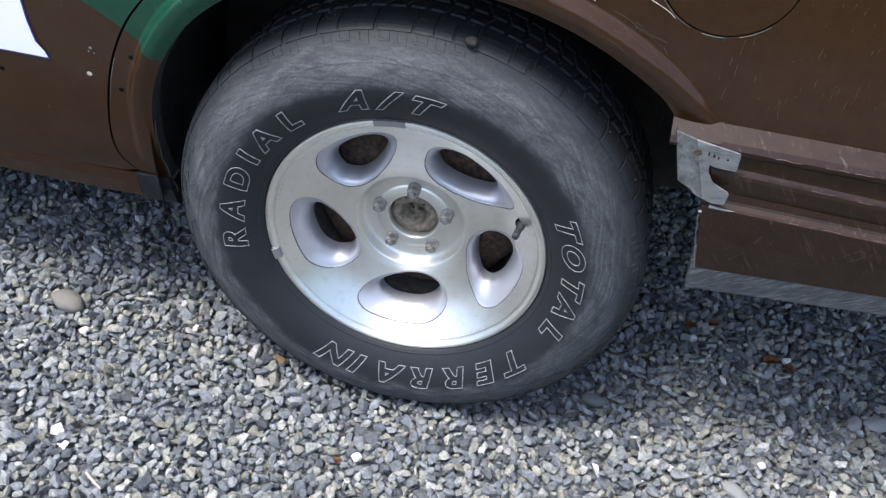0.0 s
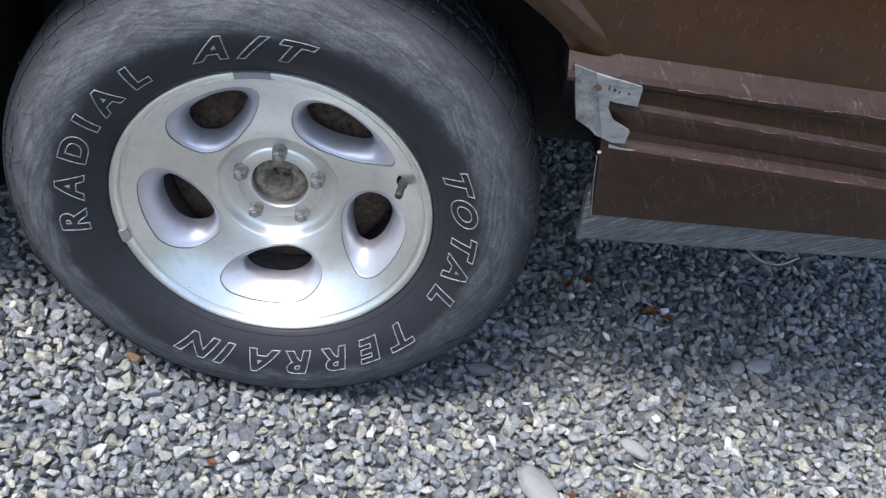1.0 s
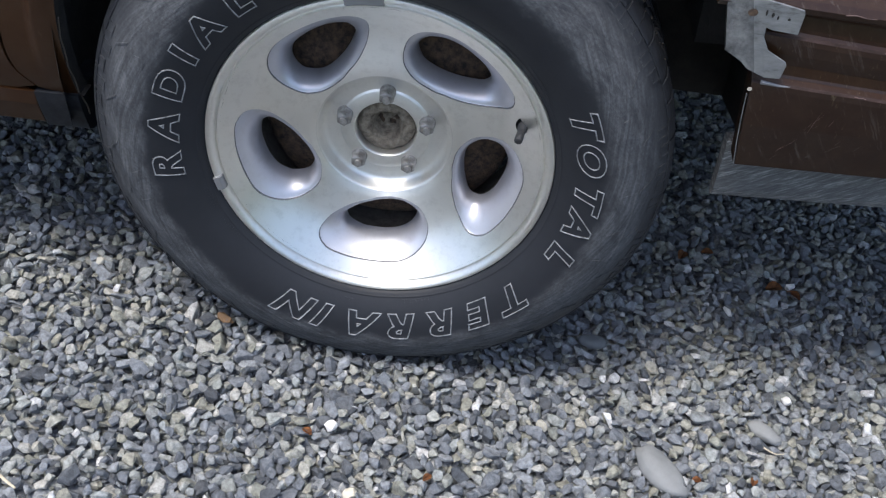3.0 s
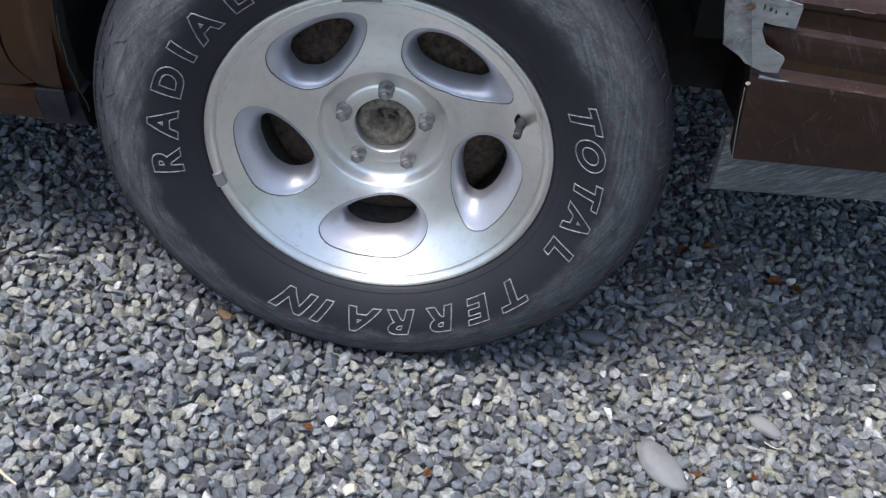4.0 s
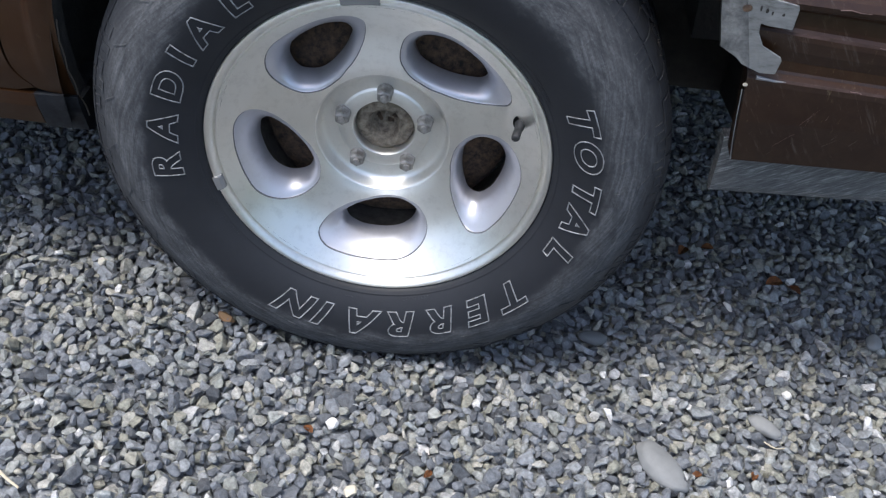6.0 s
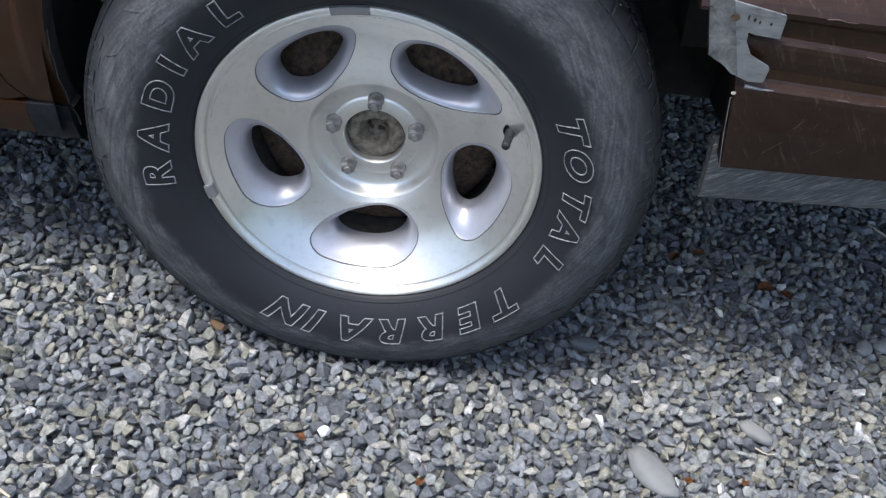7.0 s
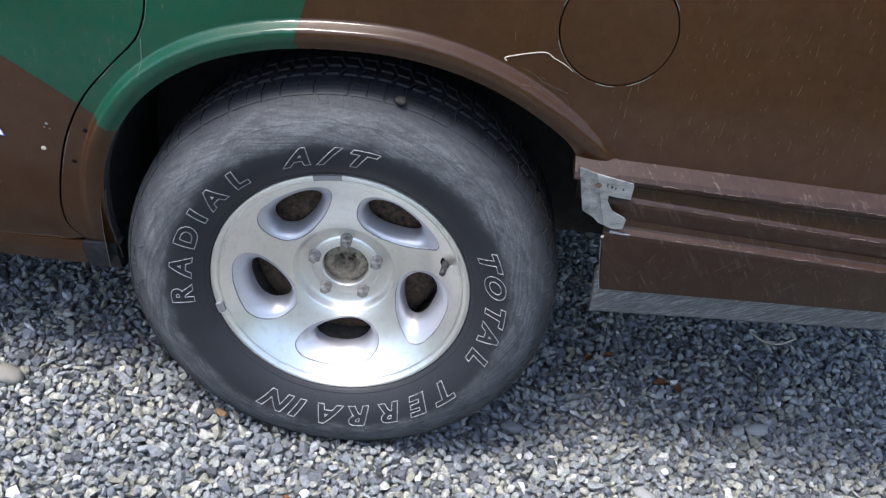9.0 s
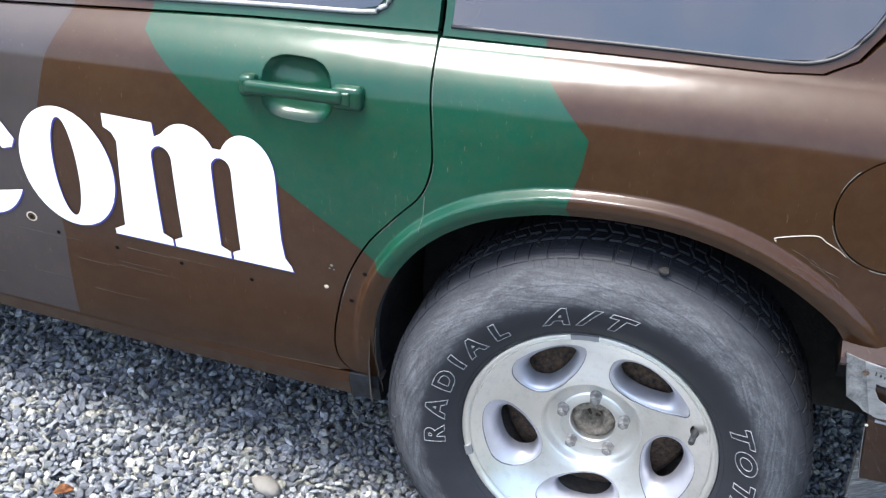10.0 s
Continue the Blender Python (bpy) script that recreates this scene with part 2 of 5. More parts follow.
def gravel_material(name, islands):
    m = material(name, (0.2, 0.2, 0.21), 0.75)
    v = coords(m)
    if islands:
        g = add(m, "NewGeometry")
        pick = g.outputs["Random Per Island"]
    else:
        vor = add(m, "TexVoronoi")
        vor.inputs["Scale"].default_value = 60.0
        wire(m, v, vor.inputs["Vector"])
        pick = to_grey(m, vor.outputs["Color"])
    stone = ramp(m, pick, [(0.0, (0.055, 0.06, 0.068)), (0.2, (0.105, 0.115, 0.13)), (0.42, (0.155, 0.167, 0.184)), (0.58, (0.2, 0.213, 0.224)),
                           (0.68, (0.17, 0.175, 0.15)), (0.76, (0.21, 0.205, 0.17)), (0.8, (0.215, 0.235, 0.24)), (0.94, (0.27, 0.262, 0.225)), (0.985, (0.32, 0.325, 0.33)), (1.0, (0.55, 0.55, 0.55))])
    if not islands:
        stone = mix(m, 0.3, stone, (0.08, 0.083, 0.088))
        sep = add(m, "SeparateXYZ")
        wire(m, v, sep.inputs[0])
        # unseen dark olive ground on the camera's side, added to darken the paint's reflections
        edge_of = math_node(m, "ADD", sep.outputs[1], math_node(m, "MULTIPLY", noise_of(m, v, 2.5, 6, 0.7), 0.8))
        reflection_band = to_grey(m, ramp(m, math_node(m, "MULTIPLY", math_node(m, "ADD", edge_of, 1.25), -2.5), [(0.0, 0.0), (1.0, 1.0)]))
        stone = mix(m, reflection_band, stone, mix(m, noise_of(m, v, 35.0, 6, 0.7), (0.018, 0.026, 0.008), (0.06, 0.07, 0.025)))
    grain = ramp(m, noise_of(m, v, 130.0, 7, 0.7), [(0.3, 0.48), (0.7, 1.68)])
    tone = mix(m, 1.0, stone, grain, "MULTIPLY")
    vein = ramp(m, noise_of(m, v, 480.0, 4, 0.7), [(0.6, 0.0), (0.78, 0.25)])
    wire(m, mix(m, vein, tone, (0.35, 0.34, 0.32)), bsdf(m).inputs["Base Color"])
    bump(m, noise_of(m, v, 260.0, 6, 0.75), 0.9, 0.002)
    return m


GRAVEL = gravel_material("crushed_slate_gravel", True)
SOIL = gravel_material("packed_gravel_bed", False)


# ---- mesh helpers ----
def mesh_from(name, verts, faces, mats, smooth=False, slots=None):
    me = bpy.data.meshes.new(name)
    me.from_pydata(verts, [], faces)
    for mt in mats:
        me.materials.append(mt)
    if slots is not None:
        me.polygons.foreach_set("material_index", slots)
    me.polygons.foreach_set("use_smooth", [smooth] * len(me.polygons))
    me.update()
    return me


def thing(name, label, category, group="", kind=""):
    return tagged(new(name), label, category, group, kind)


def part(name, me, parent, label="", mats=None, smooth=None):
    """Links a mesh or a bmesh as one mesh object under a thing or a part."""
    if isinstance(me, bmesh.types.BMesh):
        bm = me
        me = bpy.data.meshes.new(name)
        bm.normal_update()
        bm.to_mesh(me)
        bm.free()
        if smooth is not None:
            for p in me.polygons:
                p.use_smooth = smooth
    for mt in mats or []:
        me.materials.append(mt)
    ob = new(name, me)
    ob.parent = parent
    return tagged(ob, label)


def spline(points, n, closed=False):
    """Catmull-Rom through the points, n samples a stretch."""
    pts = [Vector(p) for p in points]
    out = []
    k = len(pts)
    for i in range(k if closed else k - 1):
        if closed:
            a, b, c, d = (pts[(i + j) % k] for j in (-1, 0, 1, 2))
        else:
            a, b, c, d = pts[max(i - 1, 0)], pts[i], pts[i + 1], pts[min(i + 2, k - 1)]
        for s in range(n):
            t = s / n
            out.append(0.5 * ((2 * b) + (c - a) * t + (2 * a - 5 * b + 4 * c - d) * t * t + (3 * b - a - 3 * c + d) * t ** 3))
    if not closed:
        out.append(pts[-1])
    return out


def interp(x, table):
    if x <= table[0][0]:
        return table[0][1]
    for (a, va), (b, vb) in zip(table, table[1:]):
        if x <= b:
            t = (x - a) / (b - a)
            return va + (vb - va) * t
    return table[-1][1]


def smooth_interp(x, table):
    """Like interp, with eased stretches through the values."""
    xs, ys = [p[0] for p in table], [p[1] for p in table]
    if x <= xs[0]:
        return ys[0]
    if x >= xs[-1]:
        return ys[-1]
    i = max(j for j in range(len(xs) - 1) if xs[j] <= x)

    def slope(j):
        if j in (0, len(xs) - 1):
            return 0.0 if len(xs) < 2 else (ys[min(j + 1, len(xs) - 1)] - ys[max(j - 1, 0)]) / (xs[min(j + 1, len(xs) - 1)] - xs[max(j - 1, 0)])
        return (ys[j + 1] - ys[j - 1]) / (xs[j + 1] - xs[j - 1])
    h = xs[i + 1] - xs[i]
    t = (x - xs[i]) / h
    return ((2 * t ** 3 - 3 * t ** 2 + 1) * ys[i] + (t ** 3 - 2 * t ** 2 + t) * h * slope(i)
            + (-2 * t ** 3 + 3 * t ** 2) * ys[i + 1] + (t ** 3 - t ** 2) * h * slope(i + 1))


def lathe(profile, steps, mats, name, slots=None, smooth=True):
    """Turns (radius, y) pairs about the y axis."""
    verts, faces, fs = [], [], []
    n = len(profile)
    for i in range(steps):
        a = 2 * math.pi * i / steps
        for r, y in profile:
            verts.append((r * math.cos(a), y, r * math.sin(a)))
    for i in range(steps):
        j = (i + 1) % steps
        for k in range(n - 1):
            faces.append((i * n + k, i * n + k + 1, j * n + k + 1, j * n + k))
            fs.append(slots[k] if slots else 0)
    return mesh_from(name, verts, faces, mats, smooth, fs)


def tube(points, radius, sides=8, taper=1.0):
    bm = bmesh.new()
    pts = [Vector(p) for p in points]
    rings = []
    for i, p in enumerate(pts):
        d = (pts[min(i + 1, len(pts) - 1)] - pts[max(i - 1, 0)]).normalized()
        u = d.orthogonal().normalized()
        w = d.cross(u)
        r = radius * (1 + (taper - 1) * i / max(len(pts) - 1, 1))
        rings.append([bm.verts.new(p + (u * math.cos(2 * math.pi * s / sides) + w * math.sin(2 * math.pi * s / sides)) * r) for s in range(sides)])
    for a, b in zip(rings, rings[1:]):
        for s in range(sides):
            bm.faces.new((a[s], a[(s + 1) % sides], b[(s + 1) % sides], b[s]))
    bm.faces.new(rings[0][::-1])
    bm.faces.new(rings[-1])
    bmesh.ops.recalc_face_normals(bm, faces=bm.faces)
    return bm


# ---- ground ----
def build_ground():
    axis = sorted({s * v for v in (0, .4, .8, 1.2, 1.6, 2, 2.5, 3, 4, 5, 7, 10, 15, 25, 50, 120, 300, 700) for s in (-1, 1)})
    n = len(axis)
    verts = [(x, y, ground_z(x, y) - 0.016) for x in axis for y in axis]
    faces = [(i * n + j, (i + 1) * n + j, (i + 1) * n + j + 1, i * n + j + 1) for i in range(n - 1) for j in range(n - 1)]
    ob = new("ground", mesh_from("ground", verts, faces, [SOIL], True))
    tagged(ob, "packed grey crushed stone drive, an unseen dark olive band added for reflections", "ground", kind="structure")


build_ground()


def stone_shape(rng, worn=0.0):
    """Chip of crushed slate about one unit across: two cleavage faces and broken sides."""
    flat, long = rng.uniform(0.34, 0.8), rng.uniform(1.05, 1.75)
    cuts = [(Vector((rng.gauss(0, .14), rng.gauss(0, .14), s)).normalized(), flat * rng.uniform(0.85, 1.0)) for s in (1, -1)]
    count = rng.choice((5, 6, 7))
    for i in range(count):
        a = 2 * math.pi * (i + rng.uniform(-0.32, 0.32)) / count
        h = rng.uniform(0.72, 0.98)
        cuts.append((Vector((math.cos(a), math.sin(a), rng.gauss(0, 0.4))).normalized(), h))
        if rng.random() < 0.7:
            cuts.append((Vector((math.cos(a), math.sin(a), rng.choice((-1, 1)) * rng.uniform(0.5, 1.3))).normalized(), h * rng.uniform(0.72, 0.9)))
    bm = bmesh.new()
    for p, q, r in itertools.combinations(cuts, 3):
        m = Matrix((p[0], q[0], r[0]))
        if abs(m.determinant()) < 0.08:
            continue
        c = m.inverted() @ Vector((p[1], q[1], r[1]))
        if c.length < 1.35 and all(c.dot(n) <= h + 1e-5 for n, h in cuts):
            bm.verts.new((c.x * long, c.y, c.z))
    bmesh.ops.remove_doubles(bm, verts=bm.verts, dist=0.05)
    bmesh.ops.convex_hull(bm, input=bm.verts)
    bmesh.ops.delete(bm, geom=[v for v in bm.verts if not v.link_faces], context="VERTS")
    if worn:
        bmesh.ops.dissolve_limit(bm, angle_limit=0.1, verts=bm.verts[:], edges=bm.edges[:])
        bmesh.ops.bevel(bm, geom=bm.edges[:], offset=worn, segments=1, affect="EDGES", clamp_overlap=True)
        for p in bm.verts:
            p.co += 0.05 * noise.noise_vector(p.co * 2.1 + cuts[2][0] * 9)
        bmesh.ops.triangulate(bm, faces=bm.faces[:])
    bm.verts.index_update()
    v = np.array([tuple(p.co) for p in bm.verts])
    f = np.array([[q.index for q in face.verts] for face in bm.faces])
    bm.free()
    return v, f


def build_gravel():
    rng = random.Random(11)
    chips = [stone_shape(rng) for _ in range(60)]
    stones = [stone_shape(rng, rng.choice((0.12, 0.16, 0.22, 0.3))) for _ in range(140)]
    nr = np.random.default_rng(5)
    vs, fs, base = [], [], 0

    def put(shapes, x, y, z, size, lean):
        nonlocal base
        v, f = shapes[int(nr.integers(len(shapes)))]
        yaw, tilt, roll = nr.uniform(0, 2 * math.pi), nr.normal(0, lean), nr.normal(0, lean)
        r = np.array(Euler((tilt, roll, yaw)).to_matrix())
        vs.append((v * size) @ r.T + (x, y, z))
        fs.append(f + base)
        base += len(v)

    def level(x, y):
        hollow = 0.014 if abs(x) < 0.16 and 0.03 < y < 0.22 else 0.0
        return ground_z(x, y) + 0.004 * noise.noise(Vector((x * 5, y * 5, 0))) - hollow

    # lower layer of small chips that fills the gaps
    step = 0.0125
    for x in np.arange(-1.75, 1.5, step):
        for y in np.arange(-0.55, 1.2, step):
            px, py = x + nr.uniform(-.5, .5) * step, y + nr.uniform(-.5, .5) * step
            size = float(np.clip(nr.lognormal(math.log(0.0068), 0.25), 0.004, 0.011))
            put(chips, px, py, level(px, py) - 0.0105 + nr.uniform(-0.003, 0.003), size, 0.5)
    # upper layer: whole stones that lie beside one another
    cell, grid = 0.02, collections.defaultdict(list)
    for k in range(66000):
        px, py = nr.uniform(-1.6, 1.3), nr.uniform(-0.55, 1.0)
        shrink = 1.0 - 0.42 * k / 66000
        size = float(np.clip(nr.lognormal(math.log(0.0083 * shrink), 0.22), 0.0042, 0.0118))
        cx, cy = int(px // cell), int(py // cell)
        close = False
        for ix in (cx - 1, cx, cx + 1):
            for iy in (cy - 1, cy, cy + 1):
                for qx, qy, qs in grid[ix, iy]:
                    if (px - qx) ** 2 + (py - qy) ** 2 < (0.84 * (size + qs)) ** 2:
                        close = True
        if close:
            continue
        grid[cx, cy].append((px, py, size))
        put(stones, px, py, level(px, py) - 0.0005 + nr.uniform(-0.0035, 0.0035) + (0.006 - size * 0.5), size, 0.55)
    v, f = np.concatenate(vs), np.concatenate(fs)
    ob = new("gravel", mesh_from("gravel", v.tolist(), f.tolist(), [GRAVEL]))
    tagged(ob, "loose blue-grey crushed slate gravel with a few pale stones", "gravel", kind="stuff")
    return len(f)


build_gravel()


# ---- the car: surface of its side ----
PROFILE = [(0.30, 0.085), (0.36, 0.066), (0.42, 0.048), (0.50, 0.036), (0.60, 0.029), (0.75, 0.025), (0.88, 0.029), (0.93, 0.0345), (0.95, 0.0395), (0.97, 0.0495), (0.99, 0.0655), (1.01, 0.086), (1.026, 0.105), (1.06, 0.122), (1.4, 0.235)]


def arch_radius(deg):
    """Edge of the rear wheel opening, about the axle."""
    return smooth_interp(deg, [(30, 0.482), (41, 0.475), (58, 0.461), (75, 0.448), (90, 0.441), (105, 0.446), (120, 0.454), (131, 0.4535), (141, 0.445),
                               (152, 0.43), (162, 0.411), (175, 0.392), (185, 0.386)])


def flare(x, z):
    """How far the rolled edge round the wheel opening stands out."""
    dx, dz = x, z - HUB
    deg = math.degrees(math.atan2(dz, dx))
    if deg < 20 or deg > 200:
        return 0.0
    d = math.hypot(dx, dz) - arch_radius(deg)
    fade = min(1.0, max(0.0, (deg - 28) / 22)) * min(1.0, max(0.0, (172 - deg) / 30))
    if d > 0.062:
        return 0.0
    t = max(0.0, min(1.0, (0.043 - d) / 0.016))
    lip = max(0.0, min(1.0, (0.024 - d) / 0.024))
    return (0.018 * t * t * (3 - 2 * t) - 0.009 * lip * lip) * fade


def side_y(x, z):
    return smooth_interp(z, PROFILE) - flare(x, z)


GREEN_DOOR = [(-0.805, 1.06), (-0.805, 0.998), (-0.645, 0.859), (-0.548, 0.765), (-0.408, 0.671), (-0.36, 0.633), (-0.2, 0.633), (-0.05, 0.78), (-0.065, 0.808), (-0.048, 0.868),
              (-0.042, 0.914), (-0.128, 1.005), (-0.142, 1.2), (-0.805, 1.2)]
GREY_DOOR = [(-2.2, 0.2), (-1.03, 0.2), (-1.0, 0.6), (-1.012, 0.85), (-0.985, 0.945), (-0.955, 1.007), (-0.955, 1.2), (-2.2, 1.2)]


def within(x, z, poly):
    hit = False
    for (ax, az), (bx, bz) in zip(poly, poly[1:] + poly[:1]):
        if (az > z) != (bz > z) and x < (bx - ax) * (z - az) / (bz - az) + ax:
            hit = not hit
    return hit


def panel(outline, step=0.02, depth=0.02, cuts=(), lift=0.0, holes=()):
    """A pressed sheet panel: the outline in (x, z), laid on the side's surface, its edges turned inwards."""
    bm = bmesh.new()
    bm.faces.new([bm.verts.new((x, 0, z)) for x, z in outline])
    xs, zs = [p[0] for p in outline], [p[1] for p in outline]

    def slice_at(co, no):
        bmesh.ops.bisect_plane(bm, geom=bm.verts[:] + bm.edges[:] + bm.faces[:], plane_co=co, plane_no=no, dist=1e-5)
    x = min(xs) + step
    while x < max(xs):
        slice_at((x, 0, 0), (1, 0, 0))
        x += step
    z = min(zs) + step
    while z < max(zs):
        slice_at((0, 0, z), (0, 0, 1))
        z += step
    for poly in list(cuts) + list(holes):
        for (ax, az), (bx, bz) in zip(poly, poly[1:] + poly[:1]):
            near = [f for f in bm.faces if min(ax, bx) - step < f.calc_center_median().x < max(ax, bx) + step
                    and min(az, bz) - step < f.calc_center_median().z < max(az, bz) + step]
            if near:
                geom = list({v for f in near for v in f.verts}) + list({e for f in near for e in f.edges}) + near
                bmesh.ops.bisect_plane(bm, geom=geom, plane_co=(ax, 0, az), plane_no=(bz - az, 0, ax - bx), dist=1e-5)
    for poly in holes:
        gone = [f for f in bm.faces if within(f.calc_center_median().x, f.calc_center_median().z, poly)]
        bmesh.ops.delete(bm, geom=gone, context="FACES")
    bmesh.ops.triangulate(bm, faces=[f for f in bm.faces if len(f.verts) > 4])
    for f in bm.faces:
        c = f.calc_center_median()
        f.material_index = 1 if within(c.x, c.z, GREEN_DOOR) else 2 if within(c.x, c.z, GREY_DOOR) else 0
        f.smooth = True
    for v in bm.verts:
        v.co.y = side_y(v.co.x, v.co.z) - lift
    bmesh.ops.recalc_face_normals(bm, faces=bm.faces)
    if sum(f.normal.y for f in bm.faces) > 0:
        bmesh.ops.reverse_faces(bm, faces=bm.faces)
    edge = [e for e in bm.edges if e.is_boundary]
    made = bmesh.ops.extrude_edge_only(bm, edges=edge)["geom"]
    for v in made:
        if isinstance(v, bmesh.types.BMVert):
            v.co.y += depth
    for f in made:
        if isinstance(f, bmesh.types.BMFace):
            f.smooth = False
    for e in edge:
        e.smooth = False
    return bm


PAINTS = [BROWN, GREEN, GREY]


def true_normals(ob):
    """Gives a pressed panel the normals of the surface that it lies on."""
    me = ob.data
    ob_normals = {}
    e = 0.0012

    def at(i):
        if i not in ob_normals:
            x, _, z = me.vertices[i].co
            ob_normals[i] = Vector(((side_y(x + e, z) - side_y(x - e, z)) / (2 * e), -1.0, (side_y(x, z + e) - side_y(x, z - e)) / (2 * e))).normalized()
        return ob_normals[i]
    loops = [None] * len(me.loops)
    for p in me.polygons:
        for k in p.loop_indices:
            loops[k] = at(me.loops[k].vertex_index) if p.use_smooth else p.normal.copy()
    me.normals_split_custom_set(loops)


FUEL = (0.402, 0.856, 0.086)
RECESS = (-0.517, 0.936, 0.062, 0.049)


def oval(x, z, a, b, n):
    return [(x + a * math.cos(2 * math.pi * i / n), z + b * math.sin(2 * math.pi * i / n)) for i in range(n)]


car = thing("car", "parked estate car in green and brown camouflage paint, dented and scratched", "car")
car.location = (0, 0, 0)

SEAM = [(-0.300, 1.09), (-0.300, 1.045), (-0.294, 0.97), (-0.286, 0.885), (-0.286, 0.835), (-0.303, 0.787), (-0.346, 0.741), (-0.396, 0.684), (-0.432, 0.618), (-0.453, 0.552),
        (-0.467, 0.479), (-0.464, 0.432), (-0.443, 0.402)]
seam_line = [(p.x, p.y) for p in spline([(x, z, 0) for x, z in SEAM], 5)]


def scoop(x, z, a, b, n):
    """Rounded box outline of the finger recess."""
    pts = []
    for i in range(n):
        t = 2 * math.pi * i / n
        c, q = math.cos(t), math.sin(t)
        pts.append((x + a * math.copysign(abs(c) ** 0.62, c) * (1.0 - 0.06 * q), z + b * math.copysign(abs(q) ** 0.62, q) - 0.07 * a * c))
    return pts


def build_quarter_panel():
    gap = 0.0017
    left = [(x + gap, z - 0.001) for x, z in seam_line if z < 1.024]
    arch = [(arch_radius(d) * math.cos(radians(d)), HUB + arch_radius(d) * math.sin(radians(d))) for d in np.arange(182, 39.5, -2.5)]
    outline = ([(-0.297, 1.0245)] + left[1:] + [(-0.43, 0.397), (-0.385, 0.39)]
               + [p for p in arch if p[1] > 0.39] + [(0.372, 0.645), (1.42, 0.60)]
               + [(1.42, 1.25), (0.42, 1.25)] + [(0.385, 1.15), (0.352, 1.084), (0.32, 1.047), (0.275, 1.0265), (0.2, 1.0225), (0.0, 1.0245)])
    ring = lambda d, degs: [((arch_radius(q) + d) * math.cos(radians(q)), HUB + (arch_radius(q) + d) * math.sin(radians(q))) for q in degs]
    bands = [ring(a, range(40, 176, 5)) + ring(b, range(175, 39, -5)) for a, b in ((0.007, 0.0145), (0.022, 0.0275), (0.033, 0.0385), (0.0435, 0.052))]
    bm = panel(outline, 0.0125, 0.028, [GREEN_DOOR, GREY_DOOR] + bands, 0.0, (oval(*FUEL, FUEL[2], 40),))
    bm.normal_update()
    for f in bm.faces:
        c = f.calc_center_median()
        if abs(f.normal.y) < 0.45 and math.hypot(c.x, c.z - HUB) < 0.5:
            f.material_index = 3
    ob = part("quarter_panel", bm, car, "brown and green painted rear wing with a rolled wheel arch", PAINTS + [LINER])
    return ob


quarter = build_quarter_panel()
true_normals(quarter)


def build_door():
    gap = 0.0017
    right = [(x - gap, z) for x, z in seam_line if z < 1.026]
    bottom = [(-0.47, 0.396), (-0.826, 0.402), (-1.21, 0.43), (-1.75, 0.45)]
    outline = [(-1.75, 1.006), (-1.1, 1.010), (-0.62, 1.0245)] + [(-0.302, 1.0285)] + right[1:] + bottom
    bm = panel(outline, 0.02, 0.02, (GREEN_DOOR, GREY_DOOR), 0.0, (scoop(*RECESS, 28),))
    return part("rear_door", bm, car, "camouflage painted rear door", PAINTS)


door = build_door()
true_normals(door)


def strip(profile, x0, x1, mats, name, parent, label="", rise=None, step=0.06, ends=True, smooth=False, slots=None, slant=0.0):
    """A moulding: a (y, z) section drawn along x; rise(x, z) shifts its height, and ends closes it."""
    n = len(profile)
    count = max(2, int((x1 - x0) / step) + 1)
    verts, faces, fs = [], [], []
    for i in range(count):
        x = x0 + (x1 - x0) * i / (count - 1)
        for y, z in profile:
            cut = slant * max(0.0, profile[0][1] - 0.13 - z) if i == 0 else 0.0
            verts.append((x + cut, y, z + (rise(x, z) if rise else 0.0)))
    for i in range(count - 1):
        for k in range(n):
            j = (k + 1) % n
            faces.append((i * n + k, (i + 1) * n + k, (i + 1) * n + j, i * n + j))
            fs.append(slots[k] if slots else 0)
    if ends:
        faces += [tuple(range(n)), tuple((count - 1) * n + k for k in range(n))[::-1]]
        fs += [0, 0]
    bm = bmesh.new()
    me = mesh_from(name, verts, faces, mats, smooth, fs)
    bm.from_mesh(me)
    bmesh.ops.recalc_face_normals(bm, faces=bm.faces)
    bm.to_mesh(me)
    bm.free()
    return part(name, me, parent, label)


def sill_rise(x, z):
    return 0.066 * max(0.0, -x - 0.45) ** 1.2


rocker = strip([(0.052, 0.393), (0.054, 0.372), (0.064, 0.34), (0.078, 0.333), (0.14, 0.333), (0.14, 0.393)], -1.75, -0.448, [BROWN], "rocker_panel", car,
               "brown painted sill under the door", sill_rise)
part_end = strip([(0.050, 0.394), (0.055, 0.368), (0.066, 0.334), (0.08, 0.326), (0.14, 0.326), (0.14, 0.394)], -0.447, -0.390, [CAP], "sill_end_cap", car,
                 "dark grey plastic sill end")

# ---- wheel opening, underbody ----
def build_liner():
    verts, faces = [], []
    ys = [0.030, 0.06, 0.2, 0.34]
    degs = list(range(-5, 183, 6))
    for d in degs:
        rr = arch_radius(min(max(d, 41), 182)) + 0.006
        for k, y in enumerate(ys):
            r = rr + (0.0, 0.016, 0.018, 0.0)[k]
            y = max(y, 0.115 if d < 6 else 0.066) if d < 42 else y
            verts.append((r * math.cos(radians(d)), y, HUB + r * math.sin(radians(d))))
    n = len(ys)
    for i in range(len(degs) - 1):
        for k in range(n - 1):
            faces.append((i * n + k, i * n + k + 1, (i + 1) * n + k + 1, (i + 1) * n + k))
    inner = [i * n + n - 1 for i in range(len(degs))]
    faces.append(tuple(inner))
    part("wheel_well", mesh_from("wheel_well", verts, faces, [LINER], True), car, "black dusty wheel well liner")


